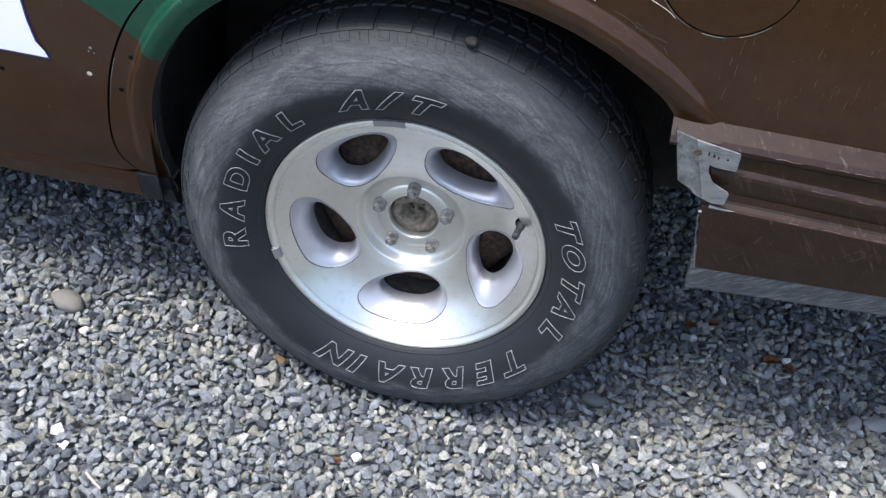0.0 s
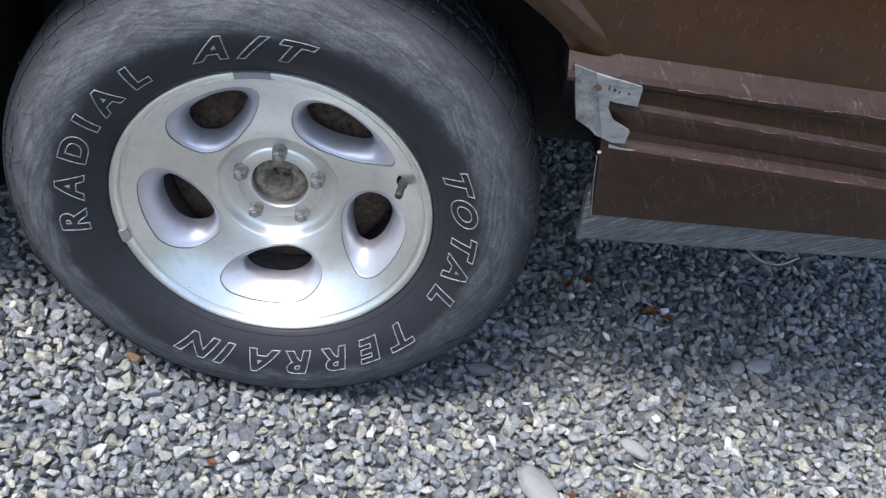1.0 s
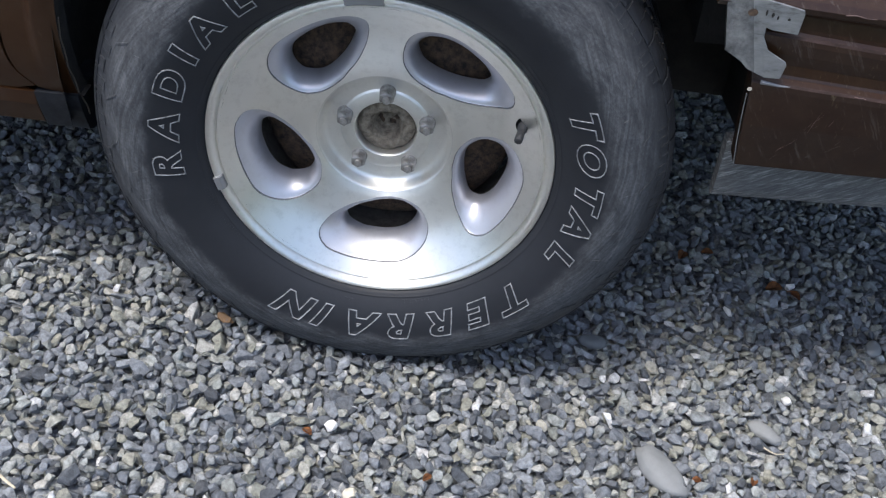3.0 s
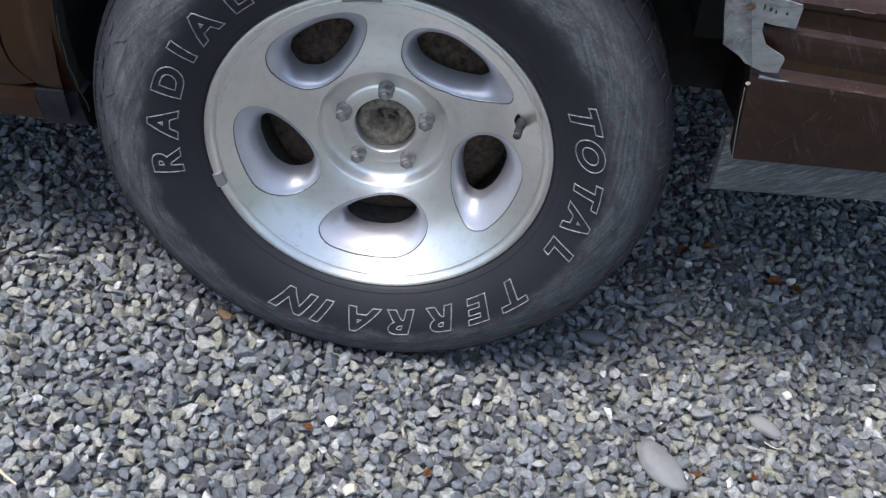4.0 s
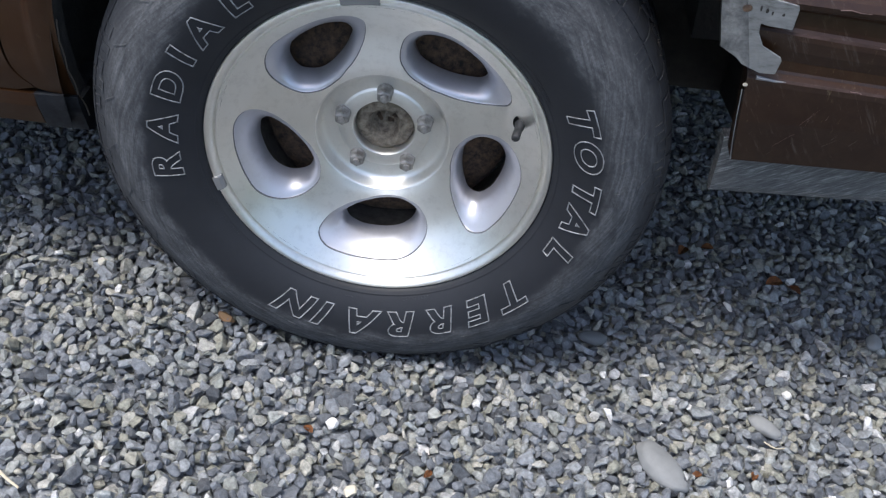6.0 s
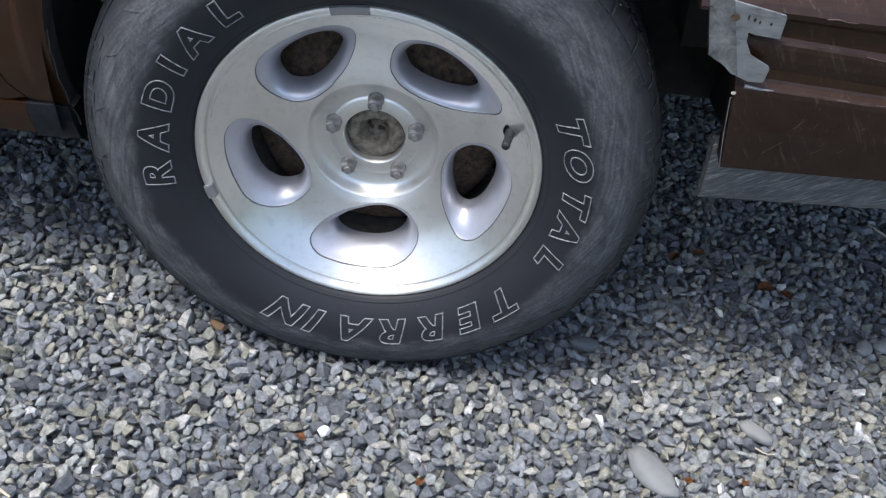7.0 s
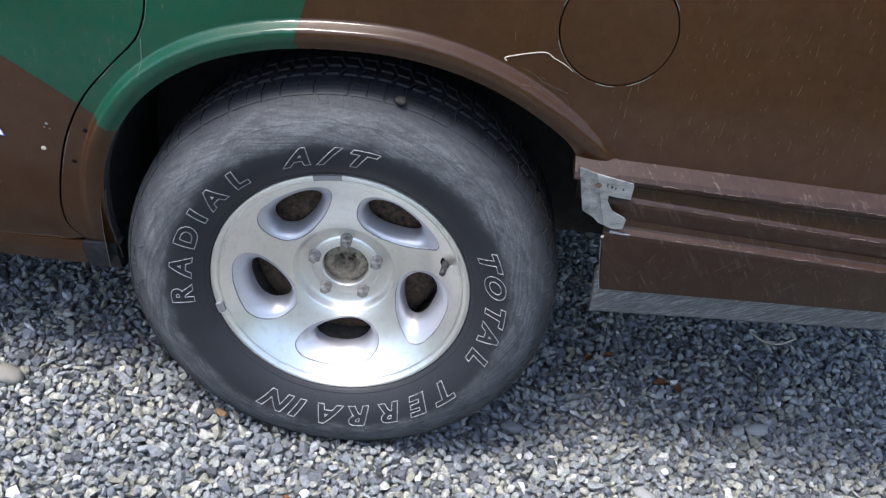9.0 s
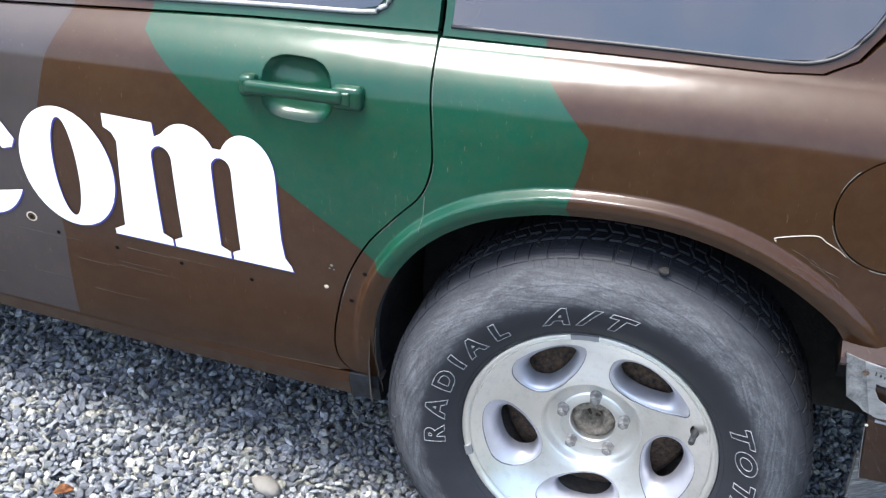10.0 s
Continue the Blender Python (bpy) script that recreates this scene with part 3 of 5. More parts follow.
build_liner()
floor_bm = bmesh.new()
bmesh.ops.create_cube(floor_bm, size=1.0)
for v in floor_bm.verts:
    v.co = (v.co.x * 2.8 - 1.82, v.co.y * 1.5 + 0.87, v.co.z * 0.1 + 0.46)
part("floor_pan", floor_bm, car, "black underside of the car", [UNDERSIDE])
tail_bm = bmesh.new()
bmesh.ops.create_cube(tail_bm, size=1.0)
for v in tail_bm.verts:
    v.co = (v.co.x * 0.98 + 0.89, v.co.y * 1.34 + 0.91, v.co.z * 0.16 + 0.53)
part("tail_floor", tail_bm, car, "black underside behind the axle", [UNDERSIDE])
axle_bm = tube([(0, 0.2, HUB), (0, 0.8, HUB), (0, 1.5, HUB)], 0.045, 14)
part("axle", axle_bm, car, "rusty rear axle tube", [RUST], True)

part("crossmember", tube([(0.25, 0.72, 0.27), (0.6, 0.72, 0.255), (1.2, 0.72, 0.25)], 0.035, 12), car, "dull rusty tube under the tail", [RUST], True)

# closing shell: roof, far side, ends
shell = bmesh.new()
ring = [(0.115, 1.03), (0.24, 1.5), (0.36, 1.6), (1.4, 1.6), (1.52, 1.5), (1.64, 1.03), (1.7, 0.75), (1.66, 0.27)]
for x0, x1 in ((-3.3, 1.42),):
    a = [shell.verts.new((x0, y, z)) for y, z in ring]
    b = [shell.verts.new((x1, y, z)) for y, z in ring]
    for i in range(1, len(ring) - 1):
        shell.faces.new((a[i], a[i + 1], b[i + 1], b[i]))
    shell.faces.new([shell.verts.new((x0, y, z)) for y, z in ring + [(0.12, 0.30)]])
    shell.faces.new([shell.verts.new((x1, y, z)) for y, z in ring + [(0.12, 0.30)]])
shell.faces.new([shell.verts.new(p) for p in ((-3.3, 0.06, 0.26), (-1.752, 0.06, 0.26), (-1.752, 0.115, 1.03), (-1.752, 0.24, 1.5), (-3.3, 0.24, 1.5), (-3.3, 0.115, 1.03))])
part("body_shell", shell, car, "brown painted roof and far side", [BROWN])

# ---- rear bumper with its stepped side ----
def bumper_rise(x, z):
    t = max(0.0, min(1.0, (z - 0.40) / 0.2))
    ribs = max(0.0, min(1.0, (z - 0.47) / 0.04, (0.619 - z) / 0.02))
    return -0.058 * t * (x - 0.4) - 0.04 * ribs * (x - 0.66)


BUMP = [(0.05, 0.651), (0.027, 0.650), (0.006, 0.635), (0.001, 0.628), (0.003, 0.621), (0.0105, 0.616), (0.0125, 0.611), (0.0105, 0.592), (0.0095, 0.5880), (0.0060, 0.5845), (0.0042, 0.5815),
        (0.0045, 0.575), (0.0075, 0.560), (0.0120, 0.545), (0.0110, 0.533), (0.0095, 0.5295), (0.0035, 0.5255), (0.0012, 0.5225), (0.002, 0.515), (0.0105, 0.47), (0.026, 0.403), (0.034, 0.398),
        (0.060, 0.402), (0.060, 0.650)]
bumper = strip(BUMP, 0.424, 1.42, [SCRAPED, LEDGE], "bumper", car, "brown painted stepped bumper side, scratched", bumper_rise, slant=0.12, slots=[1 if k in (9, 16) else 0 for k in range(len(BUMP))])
part_top = strip([(0.05, 0.656), (0.030, 0.6545), (0.003, 0.633), (-0.001, 0.625), (0.003, 0.6185), (0.05, 0.617)], 0.366, 0.431, [SCRAPED], "bumper_trim_end", car, "", bumper_rise)
valance = strip([(0.081, 0.400), (0.078, 0.390), (0.085, 0.320), (0.090, 0.309), (0.098, 0.305), (0.107, 0.312), (0.102, 0.400)], 0.437, 1.42, [PLASTIC], "valance", bumper,
                "scuffed grey plastic lower bumper edge", lambda x, z: 0.022 * (x - 0.43))


# ---- wheel ----
SIDEWALL = [(0.219, 0.040), (0.2225, 0.034), (0.2265, 0.0275), (0.231, 0.0240), (0.240, 0.0175), (0.252, 0.0105), (0.265, 0.0050), (0.280, 0.0010), (0.295, -0.0010),
            (0.310, 0.0012), (0.325, 0.0068), (0.338, 0.0145), (0.350, 0.0240), (0.3605, 0.0340), (0.3668, 0.045)]


def side_of(r):
    return smooth_interp(r, SIDEWALL)


def face_y(r):
    """Depth of the wheel's face behind the tyre's lettering."""
    return smooth_interp(r, [(0.0905, 0.0822), (0.1, 0.0792), (0.13, 0.0765), (0.15, 0.0738), (0.160, 0.0705), (0.17, 0.0655), (0.18, 0.0590), (0.19, 0.0515), (0.2, 0.0432), (0.206, 0.0385)])


POCKET = [(-26.8, .147), (-21.6, .1251), (-15.5, .1122), (-9.2, .1047), (-3.2, .0988), (3.4, .0966), (11, .0968), (19.6, .1033), (26.2, .1190), (27.0, .145), (23.6, .1664), (17.2, .1816),
          (10.2, .1892), (3.1, .1905), (-6, .191), (-14, .1912), (-23.2, .1888), (-28.4, .1750)]
HOLE = [(-20, .148), (-14.8, .1295), (-8.6, .1180), (-1, .1110), (7.5, .1090), (15.5, .114), (21.4, .132), (18.5, .154), (12.2, .166), (5, .1710), (-3.5, .1720), (-11, .1710), (-18.2, .164)]
SPOKE_TURN = -91.0


def outline_hit(curve, direction, centre):
    """Where a ray from the centre crosses a closed curve."""
    best = 0.0
    dx, dy = direction
    for a, b in zip(curve, curve[1:] + curve[:1]):
        ax, ay, bx, by = a.x - centre[0], a.y - centre[1], b.x - centre[0], b.y - centre[1]
        ex, ey = bx - ax, by - ay
        den = dx * ey - dy * ex
        if abs(den) < 1e-12:
            continue
        t = (ax * ey - ay * ex) / den
        u = (ax * dy - ay * dx) / den
        if t > 0 and -1e-6 <= u <= 1 + 1e-6:
            best = max(best, t)
    return best


def build_wheel():
    n = 112
    centre = (0.0, 0.141)
    k = 0.145          # metres of arc a radian, to make angle and radius alike
    flat = lambda pts: [(radians(u) * k, r) for u, r in pts]
    pocket = spline([(a, b, 0) for a, b in flat(POCKET)], 10, True)
    hole = spline([(a, b, 0) for a, b in flat(HOLE)], 10, True)
    box = (radians(36) * k, 0.0905, 0.206)
    rays = []
    for i in range(n):
        a = 2 * math.pi * (i + 0.5) / n
        for cx in (-box[0], box[0]):
            for cz in (box[1], box[2]):
                corner = math.atan2(cz - centre[1], cx) % (2 * math.pi)
                if abs(a - corner) < math.pi / n:
                    a = corner
        d = (math.cos(a), math.sin(a))
        tp, th = outline_hit(pocket, d, centre), outline_hit(hole, d, centre)
        tx = box[0] / abs(d[0]) if abs(d[0]) > 1e-9 else 9
        ty = ((box[2] - centre[1]) if d[1] > 0 else (centre[1] - box[1])) / abs(d[1])
        rays.append((d, tp, th, min(tx, ty)))
    verts, faces, slots = [], [], []

    def emit(sector, d, t, y_of):
        u, r = centre[0] + d[0] * t, centre[1] + d[1] * t
        a = u / k + radians(SPOKE_TURN + 72 * sector)
        verts.append((r * math.cos(a), y_of(r), r * math.sin(a)))

    for s in range(5):
        base = len(verts)
        rows = 0
        plan = []
        for f in (1.0, 0.75, 0.5, 0.3, 0.15, 0.06, 0.02):
            plan.append((lambda tp, th, tb, f=f: tp + (tb - tp) * f, lambda r: face_y(r), 0))
        plan.append((lambda tp, th, tb: tp, lambda r: face_y(r), 0))
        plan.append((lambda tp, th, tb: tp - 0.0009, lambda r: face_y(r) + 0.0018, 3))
        plan.append((lambda tp, th, tb: tp - 0.0016, lambda r: face_y(r) + 0.0022, 1))
        for f in (0.85, 0.7, 0.55, 0.4, 0.27, 0.16, 0.07, 0.0):
            drop = 0.0025 + 0.0165 * (1 - f) ** 2.3
            plan.append((lambda tp, th, tb, f=f: th + (tp - 0.0016 - th) * f, lambda r, drop=drop: face_y(r) + drop, 1))
        plan.append((lambda tp, th, tb: th - 0.0012, lambda r: face_y(r) + 0.0245, 1))
        plan.append((lambda tp, th, tb: th - 0.0018, lambda r: face_y(r) + 0.032, 1))
        plan.append((lambda tp, th, tb: th - 0.002, lambda r: face_y(r) + 0.038, 1))
        for pos, y_of, slot in plan:
            for d, tp, th, tb in rays:
                emit(s, d, pos(tp, th, tb), y_of)
        for row in range(len(plan) - 1):
            for i in range(n):
                j = (i + 1) % n
                faces.append((base + row * n + i, base + row * n + j, base + (row + 1) * n + j, base + (row + 1) * n + i))
                slots.append(plan[row + 1][2])
    # hub and rim, turned
    steps = 160
    rim_in = [(0.040, 0.135), (0.0403, 0.104), (0.0410, 0.1000), (0.0424, 0.0987), (0.047, 0.0985), (0.0575, 0.0987), (0.0592, 0.0995), (0.0610, 0.1012), (0.0770, 0.1008),
              (0.0812, 0.0990), (0.0838, 0.0955), (0.0862, 0.0890), (0.0878, 0.0846), (0.0888, 0.0830), (0.0908, 0.0822)]
    rim_out = [(0.206, 0.0385), (0.2088, 0.0362), (0.2096, 0.0392), (0.2110, 0.0396), (0.2125, 0.0365), (0.2145, 0.0322), (0.2165, 0.0298), (0.2195, 0.0285), (0.2222, 0.0292),
               (0.2232, 0.0312), (0.2235, 0.036), (0.219, 0.045), (0.205, 0.06), (0.198, 0.09), (0.196, 0.2)]
    for prof in (rim_in, rim_out):
        base, m = len(verts), len(prof)
        for i in range(steps):
            a = 2 * math.pi * i / steps
            for r, y in prof:
                verts.append((r * math.cos(a), y, r * math.sin(a)))
        for i in range(steps):
            j = (i + 1) % steps
            for q in range(m - 1):
                faces.append((base + i * m + q, base + i * m + q + 1, base + j * m + q + 1, base + j * m + q))
                slots.append(2 if prof is rim_in else 4 if q >= m - 4 else 0)
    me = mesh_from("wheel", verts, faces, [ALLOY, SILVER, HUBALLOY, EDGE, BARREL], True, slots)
    bm = bmesh.new()
    bm.from_mesh(me)
    bmesh.ops.remove_doubles(bm, verts=bm.verts, dist=0.00015)
    bmesh.ops.recalc_face_normals(bm, faces=bm.faces)
    for e in bm.edges:
        inner = all(f.material_index == 1 for f in e.link_faces)
        if len(e.link_faces) == 2 and not inner and e.calc_face_angle(0) > radians(38):
            e.smooth = False
    bm.to_mesh(me)
    bm.free()
    ob = part("wheel", me, car, "five-slot machined alloy wheel with silver painted recesses")
    ob.location = (0, 0, HUB)
    return ob


wheel = build_wheel()


def build_tyre():
    fine = [(r, side_of(r)) for r in np.linspace(0.219, 0.3668, 48).tolist()]
    half = fine + [(0.3690, 0.056), (0.3692, 0.08), (0.3692, 0.117)]
    prof = half + [(r, 0.234 - y) for r, y in half[::-1][1:]]
    me = lathe(prof, 180, [RUBBER], "tyre")
    part("tyre", me, wheel, "worn all-terrain tyre with grey scuffed sidewall")
    # faint raised ribs round the bead and the scuff line
    for r, w in ((0.2315, 0.0016), (0.327, 0.0024)):
        rib = lathe([(r - w, side_of(r - w) + 0.0001), (r - 0.3 * w, side_of(r) - 0.0005), (r + 0.3 * w, side_of(r) - 0.0005), (r + w, side_of(r + w) + 0.0001)], 160, [RUBBER], "sidewall_rib")
        part("sidewall_rib", rib, wheel)


build_tyre()


def curved_block(r0, r1, a0, a1, y_at, thick, mats, name, skew=0.0, na=3, nr=4):
    """A raised block on the sidewall between two radii and two angles."""
    bm = bmesh.new()
    top = []
    for i in range(nr):
        r = r0 + (r1 - r0) * i / (nr - 1)
        row = []
        for j in range(na):
            a = radians(a0 + (a1 - a0) * j / (na - 1) + skew * i / (nr - 1))
            row.append(bm.verts.new((r * math.cos(a), y_at(r) - thick, r * math.sin(a))))
        top.append(row)
    for i in range(nr - 1):
        for j in range(na - 1):
            bm.faces.new((top[i][j], top[i][j + 1], top[i + 1][j + 1], top[i + 1][j]))
    edge = [e for e in bm.edges if e.is_boundary]
    made = bmesh.ops.extrude_edge_only(bm, edges=edge)["geom"]
    for v in made:
        if isinstance(v, bmesh.types.BMVert):
            v.co.y += thick + 0.003
    bmesh.ops.recalc_face_normals(bm, faces=bm.faces)
    me = bpy.data.meshes.new(name)
    bm.to_mesh(me)
    bm.free()
    for mt in mats:
        me.materials.append(mt)
    return me


def block_mesh(half_angle, y0, y1, r_in, r_top, lean, name):
    """A tread block: footprint between y0 and y1, edges drawn in towards the top."""
    verts = []
    for r, shrink in ((r_in, 0.0), (r_top - 0.0015, 0.06), (r_top, 0.16)):
        for y, sgn in ((y0, 0), (y1, 1)):
            for s in (-1, 1):
                a = s * half_angle * (1 - shrink) + lean * (0.5 if sgn else -0.5)
                yy = y + (0.0022 * shrink / 0.16 if sgn == 0 else -0.0022 * shrink / 0.16)
                verts.append((r * math.sin(a), yy, r * math.cos(a)))
    faces = []
    for lay in (0, 4):
        for a, b in ((0, 1), (1, 3), (3, 2), (2, 0)):
            faces.append((lay + a, lay + b, lay + 4 + b, lay + 4 + a))
    faces.append((8, 9, 11, 10))
    me = mesh_from(name, verts, faces, [RUBBER])
    bm = bmesh.new()
    bm.from_mesh(me)
    bmesh.ops.recalc_face_normals(bm, faces=bm.faces)
    bm.to_mesh(me)
    bm.free()
    return me


def shoulder_mesh(half_angle, name, long):
    """A shoulder block that runs from the tread over the rounded edge down the sidewall."""
    line = [(0.3715, 0.082), (0.3715, 0.060), (0.3698, 0.049), (0.3672, 0.0415), (0.3645, 0.0365), (0.3620, 0.0335)] + ([(0.3585, 0.0312)] if long else [(0.3600, 0.0325)])
    verts, faces = [], []
    for k, (r, y) in enumerate(line):
        last = k == len(line) - 1
        sink = 0.004 if last else 0.0
        for s, deep in ((-1.0, 0.0035), (-0.94, 0.0), (0.94, 0.0), (1.0, 0.0035)):
            a = s * half_angle
            rr, yy = r - deep * (0.9, 0.9, 0.9, 0.5, 0.15, 0, 0)[k] - sink * 0.3, y + deep * (0.1, 0.1, 0.1, 0.5, 0.2, 0, 0)[k] + sink
            verts.append((rr * math.sin(a), yy, rr * math.cos(a)))
    for k in range(len(line) - 1):
        for q in range(3):
            faces.append((k * 4 + q, k * 4 + q + 1, k * 4 + q + 5, k * 4 + q + 4))
    faces.append((0, 1, 2, 3))
    me = mesh_from(name, verts, faces, [RUBBER])
    bm = bmesh.new()
    bm.from_mesh(me)
    bmesh.ops.recalc_face_normals(bm, faces=bm.faces)
    bm.to_mesh(me)
    bm.free()
    return me


def turned(me, degrees):
    """A piece of the tyre at its angle, in the tyre's own texture space."""
    copy = me.copy()
    copy.transform(pose(0, 0, 0, 0, degrees, 0))
    ob = new(me.name.split(".")[0], copy)
    ob.parent = wheel


def build_tread():
    rng = random.Random(3)
    pitch = 84
    shoulder = [shoulder_mesh(math.pi / pitch * 0.93, "tread_shoulder", True), shoulder_mesh(math.pi / pitch * 0.93, "tread_shoulder", False)]
    inner = block_mesh(math.pi / pitch * 0.78, 0.088, 0.114, 0.366, 0.3725, 0.03, "tread_block")
    mid = block_mesh(math.pi / pitch * 0.74, 0.120, 0.148, 0.366, 0.3725, -0.03, "tread_block")
    far = block_mesh(math.pi / pitch * 0.80, 0.153, 0.205, 0.365, 0.3715, 0.0, "tread_block")
    for i in range(pitch):
        a = 360.0 * i / pitch
        turned(shoulder[i % 2], a + rng.uniform(-0.5, 0.5))
        for me, turn in ((inner, 2.0), (mid, 4.5), (far, 1.0)):
            ob = new("tread_block", me)
            ob.parent = wheel
            ob.matrix_basis = pose(0, 0, 0, 0, a + turn, 0)
    # shallow raised bars on the sidewall below the shoulder
    bars = [curved_block(0.303, 0.321, -2.6, 2.6, side_of, 0.0005, [RUBBER], "sidewall_bar", 0.8), curved_block(0.303, 0.318, -1.1, 1.1, side_of, 0.0005, [RUBBER], "sidewall_bar", 1.2)]
    for i in range(36):
        turned(bars[i % 2], 10.0 * i + 3)


    # worn lugs on the shoulder: raised brackets that open towards the tread
    def bracket_lug(half, r_in, r_out, bar, high):
        bm = bmesh.new()
        for r0, r1, a0, a1 in ((r_in, r_in + 0.0022, -half, half), (r_in, r_out, -half, -half + bar), (r_in, r_out * 0.996, half - bar, half)):
            bm.from_mesh(curved_block(r0, r1, a0, a1, side_of, high, [], "lug_bar", 0.5))
        me = bpy.data.meshes.new("shoulder_lug")
        bm.to_mesh(me)
        bm.free()
        me.materials.append(RUBBER)
        return me

    lugs = [bracket_lug(1.45, 0.3515, 0.3655, 0.6, 0.0015), bracket_lug(1.25, 0.3475, 0.3655, 0.5, 0.0012)]
    ridge = curved_block(0.3300, 0.3440, -0.35, 0.1, side_of, 0.0012, [RUBBER], "sidewall_bar", 2.6)
    for i in range(pitch):
        for me, turn in ((lugs[i % 2], rng.uniform(-0.3, 0.3)), (ridge, rng.uniform(-0.8, 0.8))):
            if (me is ridge and i % 3) or (me is not ridge and rng.random() < 0.22):
                continue
            turned(me, 360.0 * i / pitch + turn)


build_tread()


def tyre_letter(ch, deg, shear=0.0, cap=0.036, wide=1.06, foot=0.2425):
    """One raised outline letter, its foot towards the hub."""
    data = bpy.data.curves.new("letter", "FONT")
    data.body, data.size, data.shear = ch, cap / 0.69, shear
    data.align_x = "CENTER"
    data.fill_mode, data.offset = "NONE", 0.0021
    data.bevel_depth, data.bevel_resolution, data.resolution_u = 0.00075, 1, 5
    ob = bpy.data.objects.new("letter", data)
    scene.collection.objects.link(ob)
    deps = bpy.context.evaluated_depsgraph_get()
    me = bpy.data.meshes.new_from_object(ob.evaluated_get(deps))
    bpy.data.objects.remove(ob)
    bpy.data.curves.remove(data)
    bm = bmesh.new()
    bm.from_mesh(me)
    for i in range(1, 14):
        bmesh.ops.bisect_plane(bm, geom=bm.verts[:] + bm.edges[:] + bm.faces[:], plane_co=(0, i * 0.003, 0), plane_no=(0, 1, 0), dist=1e-6)
        bmesh.ops.bisect_plane(bm, geom=bm.verts[:] + bm.edges[:] + bm.faces[:], plane_co=(-0.025 + i * 0.0036, 0, 0), plane_no=(1, 0, 0), dist=1e-6)
    bm.to_mesh(me)
    bm.free()
    for v in me.vertices:
        x, y, z = v.co
        r = foot + 0.0015 + y
        a = radians(deg) - x * wide / 0.262
        v.co = (r * math.cos(a), side_of(r) - 0.0008 - z, r * math.sin(a))
    me.materials.clear()
    me.materials.append(LETTER)
    me.name = "tyre_letter"
    ob = new("tyre_letter", me)
    ob.parent = wheel
    tagged(ob, "raised outline white letter " + ch)


for word, degs, lean, foot, cap in (("RADIAL", (185.4, 172.7, 159.3, 149.2, 139.2, 127.0), 0.16, 0.2510, 0.031), ("A/T", (104.4, 94.6, 84.4), 0.42, 0.254, 0.032),
                                    ("TOTAL", (22.0, 11.0, -1.4, -11.6, -23.2), 0.22, 0.2515, 0.0305),
                                    ("TERRAIN", (-43.9, -55.7, -68.2, -80.8, -93.2, -104.6, -113.5), 0.3, 0.252, 0.0335)):
    for ch, deg in zip(word, degs):
        tyre_letter(ch, deg, lean, cap, 1.24, foot)


# faint moulded small print round the bead, too worn to read
for start, count, r in ((217, 9, 0.2335), (204, 8, 0.2335), (-72, 9, 0.2335), (42, 8, 0.2335), (34, 7, 0.2335), (97, 7, 0.234), (-98, 3, 0.2375)):
    rng_p = random.Random(start + 400)
    for i in range(count):
        wide_ = rng_p.choice((0.45, 0.6, 0.7))
        a0 = start - i * 1.05
        me = curved_block(r, r + 0.0042, a0 - wide_ / 2, a0 + wide_ / 2, side_of, 0.0005, [RUBBER], "small_print", 0.0, 2, 2)
        part("small_print", me, wheel)


def build_nuts():
    prof = [(0.0, 0.0795), (0.0042, 0.0795), (0.0048, 0.0805), (0.005, 0.083), (0.0066, 0.0825), (0.0088, 0.0835), (0.0098, 0.086), (0.0100, 0.0965), (0.0108, 0.0985), (0.0112, 0.1025)]
    verts, faces = [], []
    sides = 24
    for i in range(sides):
        a = 2 * math.pi * i / sides
        for q, (r, y) in enumerate(prof):
            flatten = math.cos(radians(30)) / math.cos((a + radians(30)) % radians(60) - radians(30)) * 1.07 if 5 <= q <= 7 else 1.0
            verts.append((r * flatten * math.cos(a), y, r * flatten * math.sin(a)))
    m = len(prof)
    for i in range(sides):
        j = (i + 1) % sides
        for q in range(m - 1):
            faces.append((i * m + q, i * m + q + 1, j * m + q + 1, j * m + q))
    me = mesh_from("lug_nut", verts, faces, [NUT])
    for i in range(5):
        a = radians(88.3 + 72 * i)
        ob = new("lug_nut", me)
        ob.parent = wheel
        ob.location = (0.05715 * math.cos(a), 0, 0.05715 * math.sin(a))


build_nuts()
hub_prof = [(0.0, 0.131), (0.0035, 0.1295), (0.0055, 0.134), (0.012, 0.136), (0.0165, 0.132), (0.0195, 0.116), (0.0228, 0.1085), (0.029, 0.1075), (0.0345, 0.1095), (0.0395, 0.1125), (0.0405, 0.13)]
hub_me = lathe(hub_prof, 48, [HUBDIRT], "axle_hub")
for v in hub_me.vertices:
    v.co.y += 0.0035 * noise.noise(v.co * 150.0) + 0.002 * noise.noise(v.co * 420.0)
part("axle_hub", hub_me, wheel, "dirty rusted axle hub end")
drum = lathe([(0.0, 0.135), (0.09, 0.135), (0.10, 0.131), (0.13, 0.131), (0.145, 0.136), (0.165, 0.139), (0.172, 0.146), (0.173, 0.2)], 90, [RUST], "brake_drum")
part("brake_drum", drum, wheel, "rusty brown brake drum")


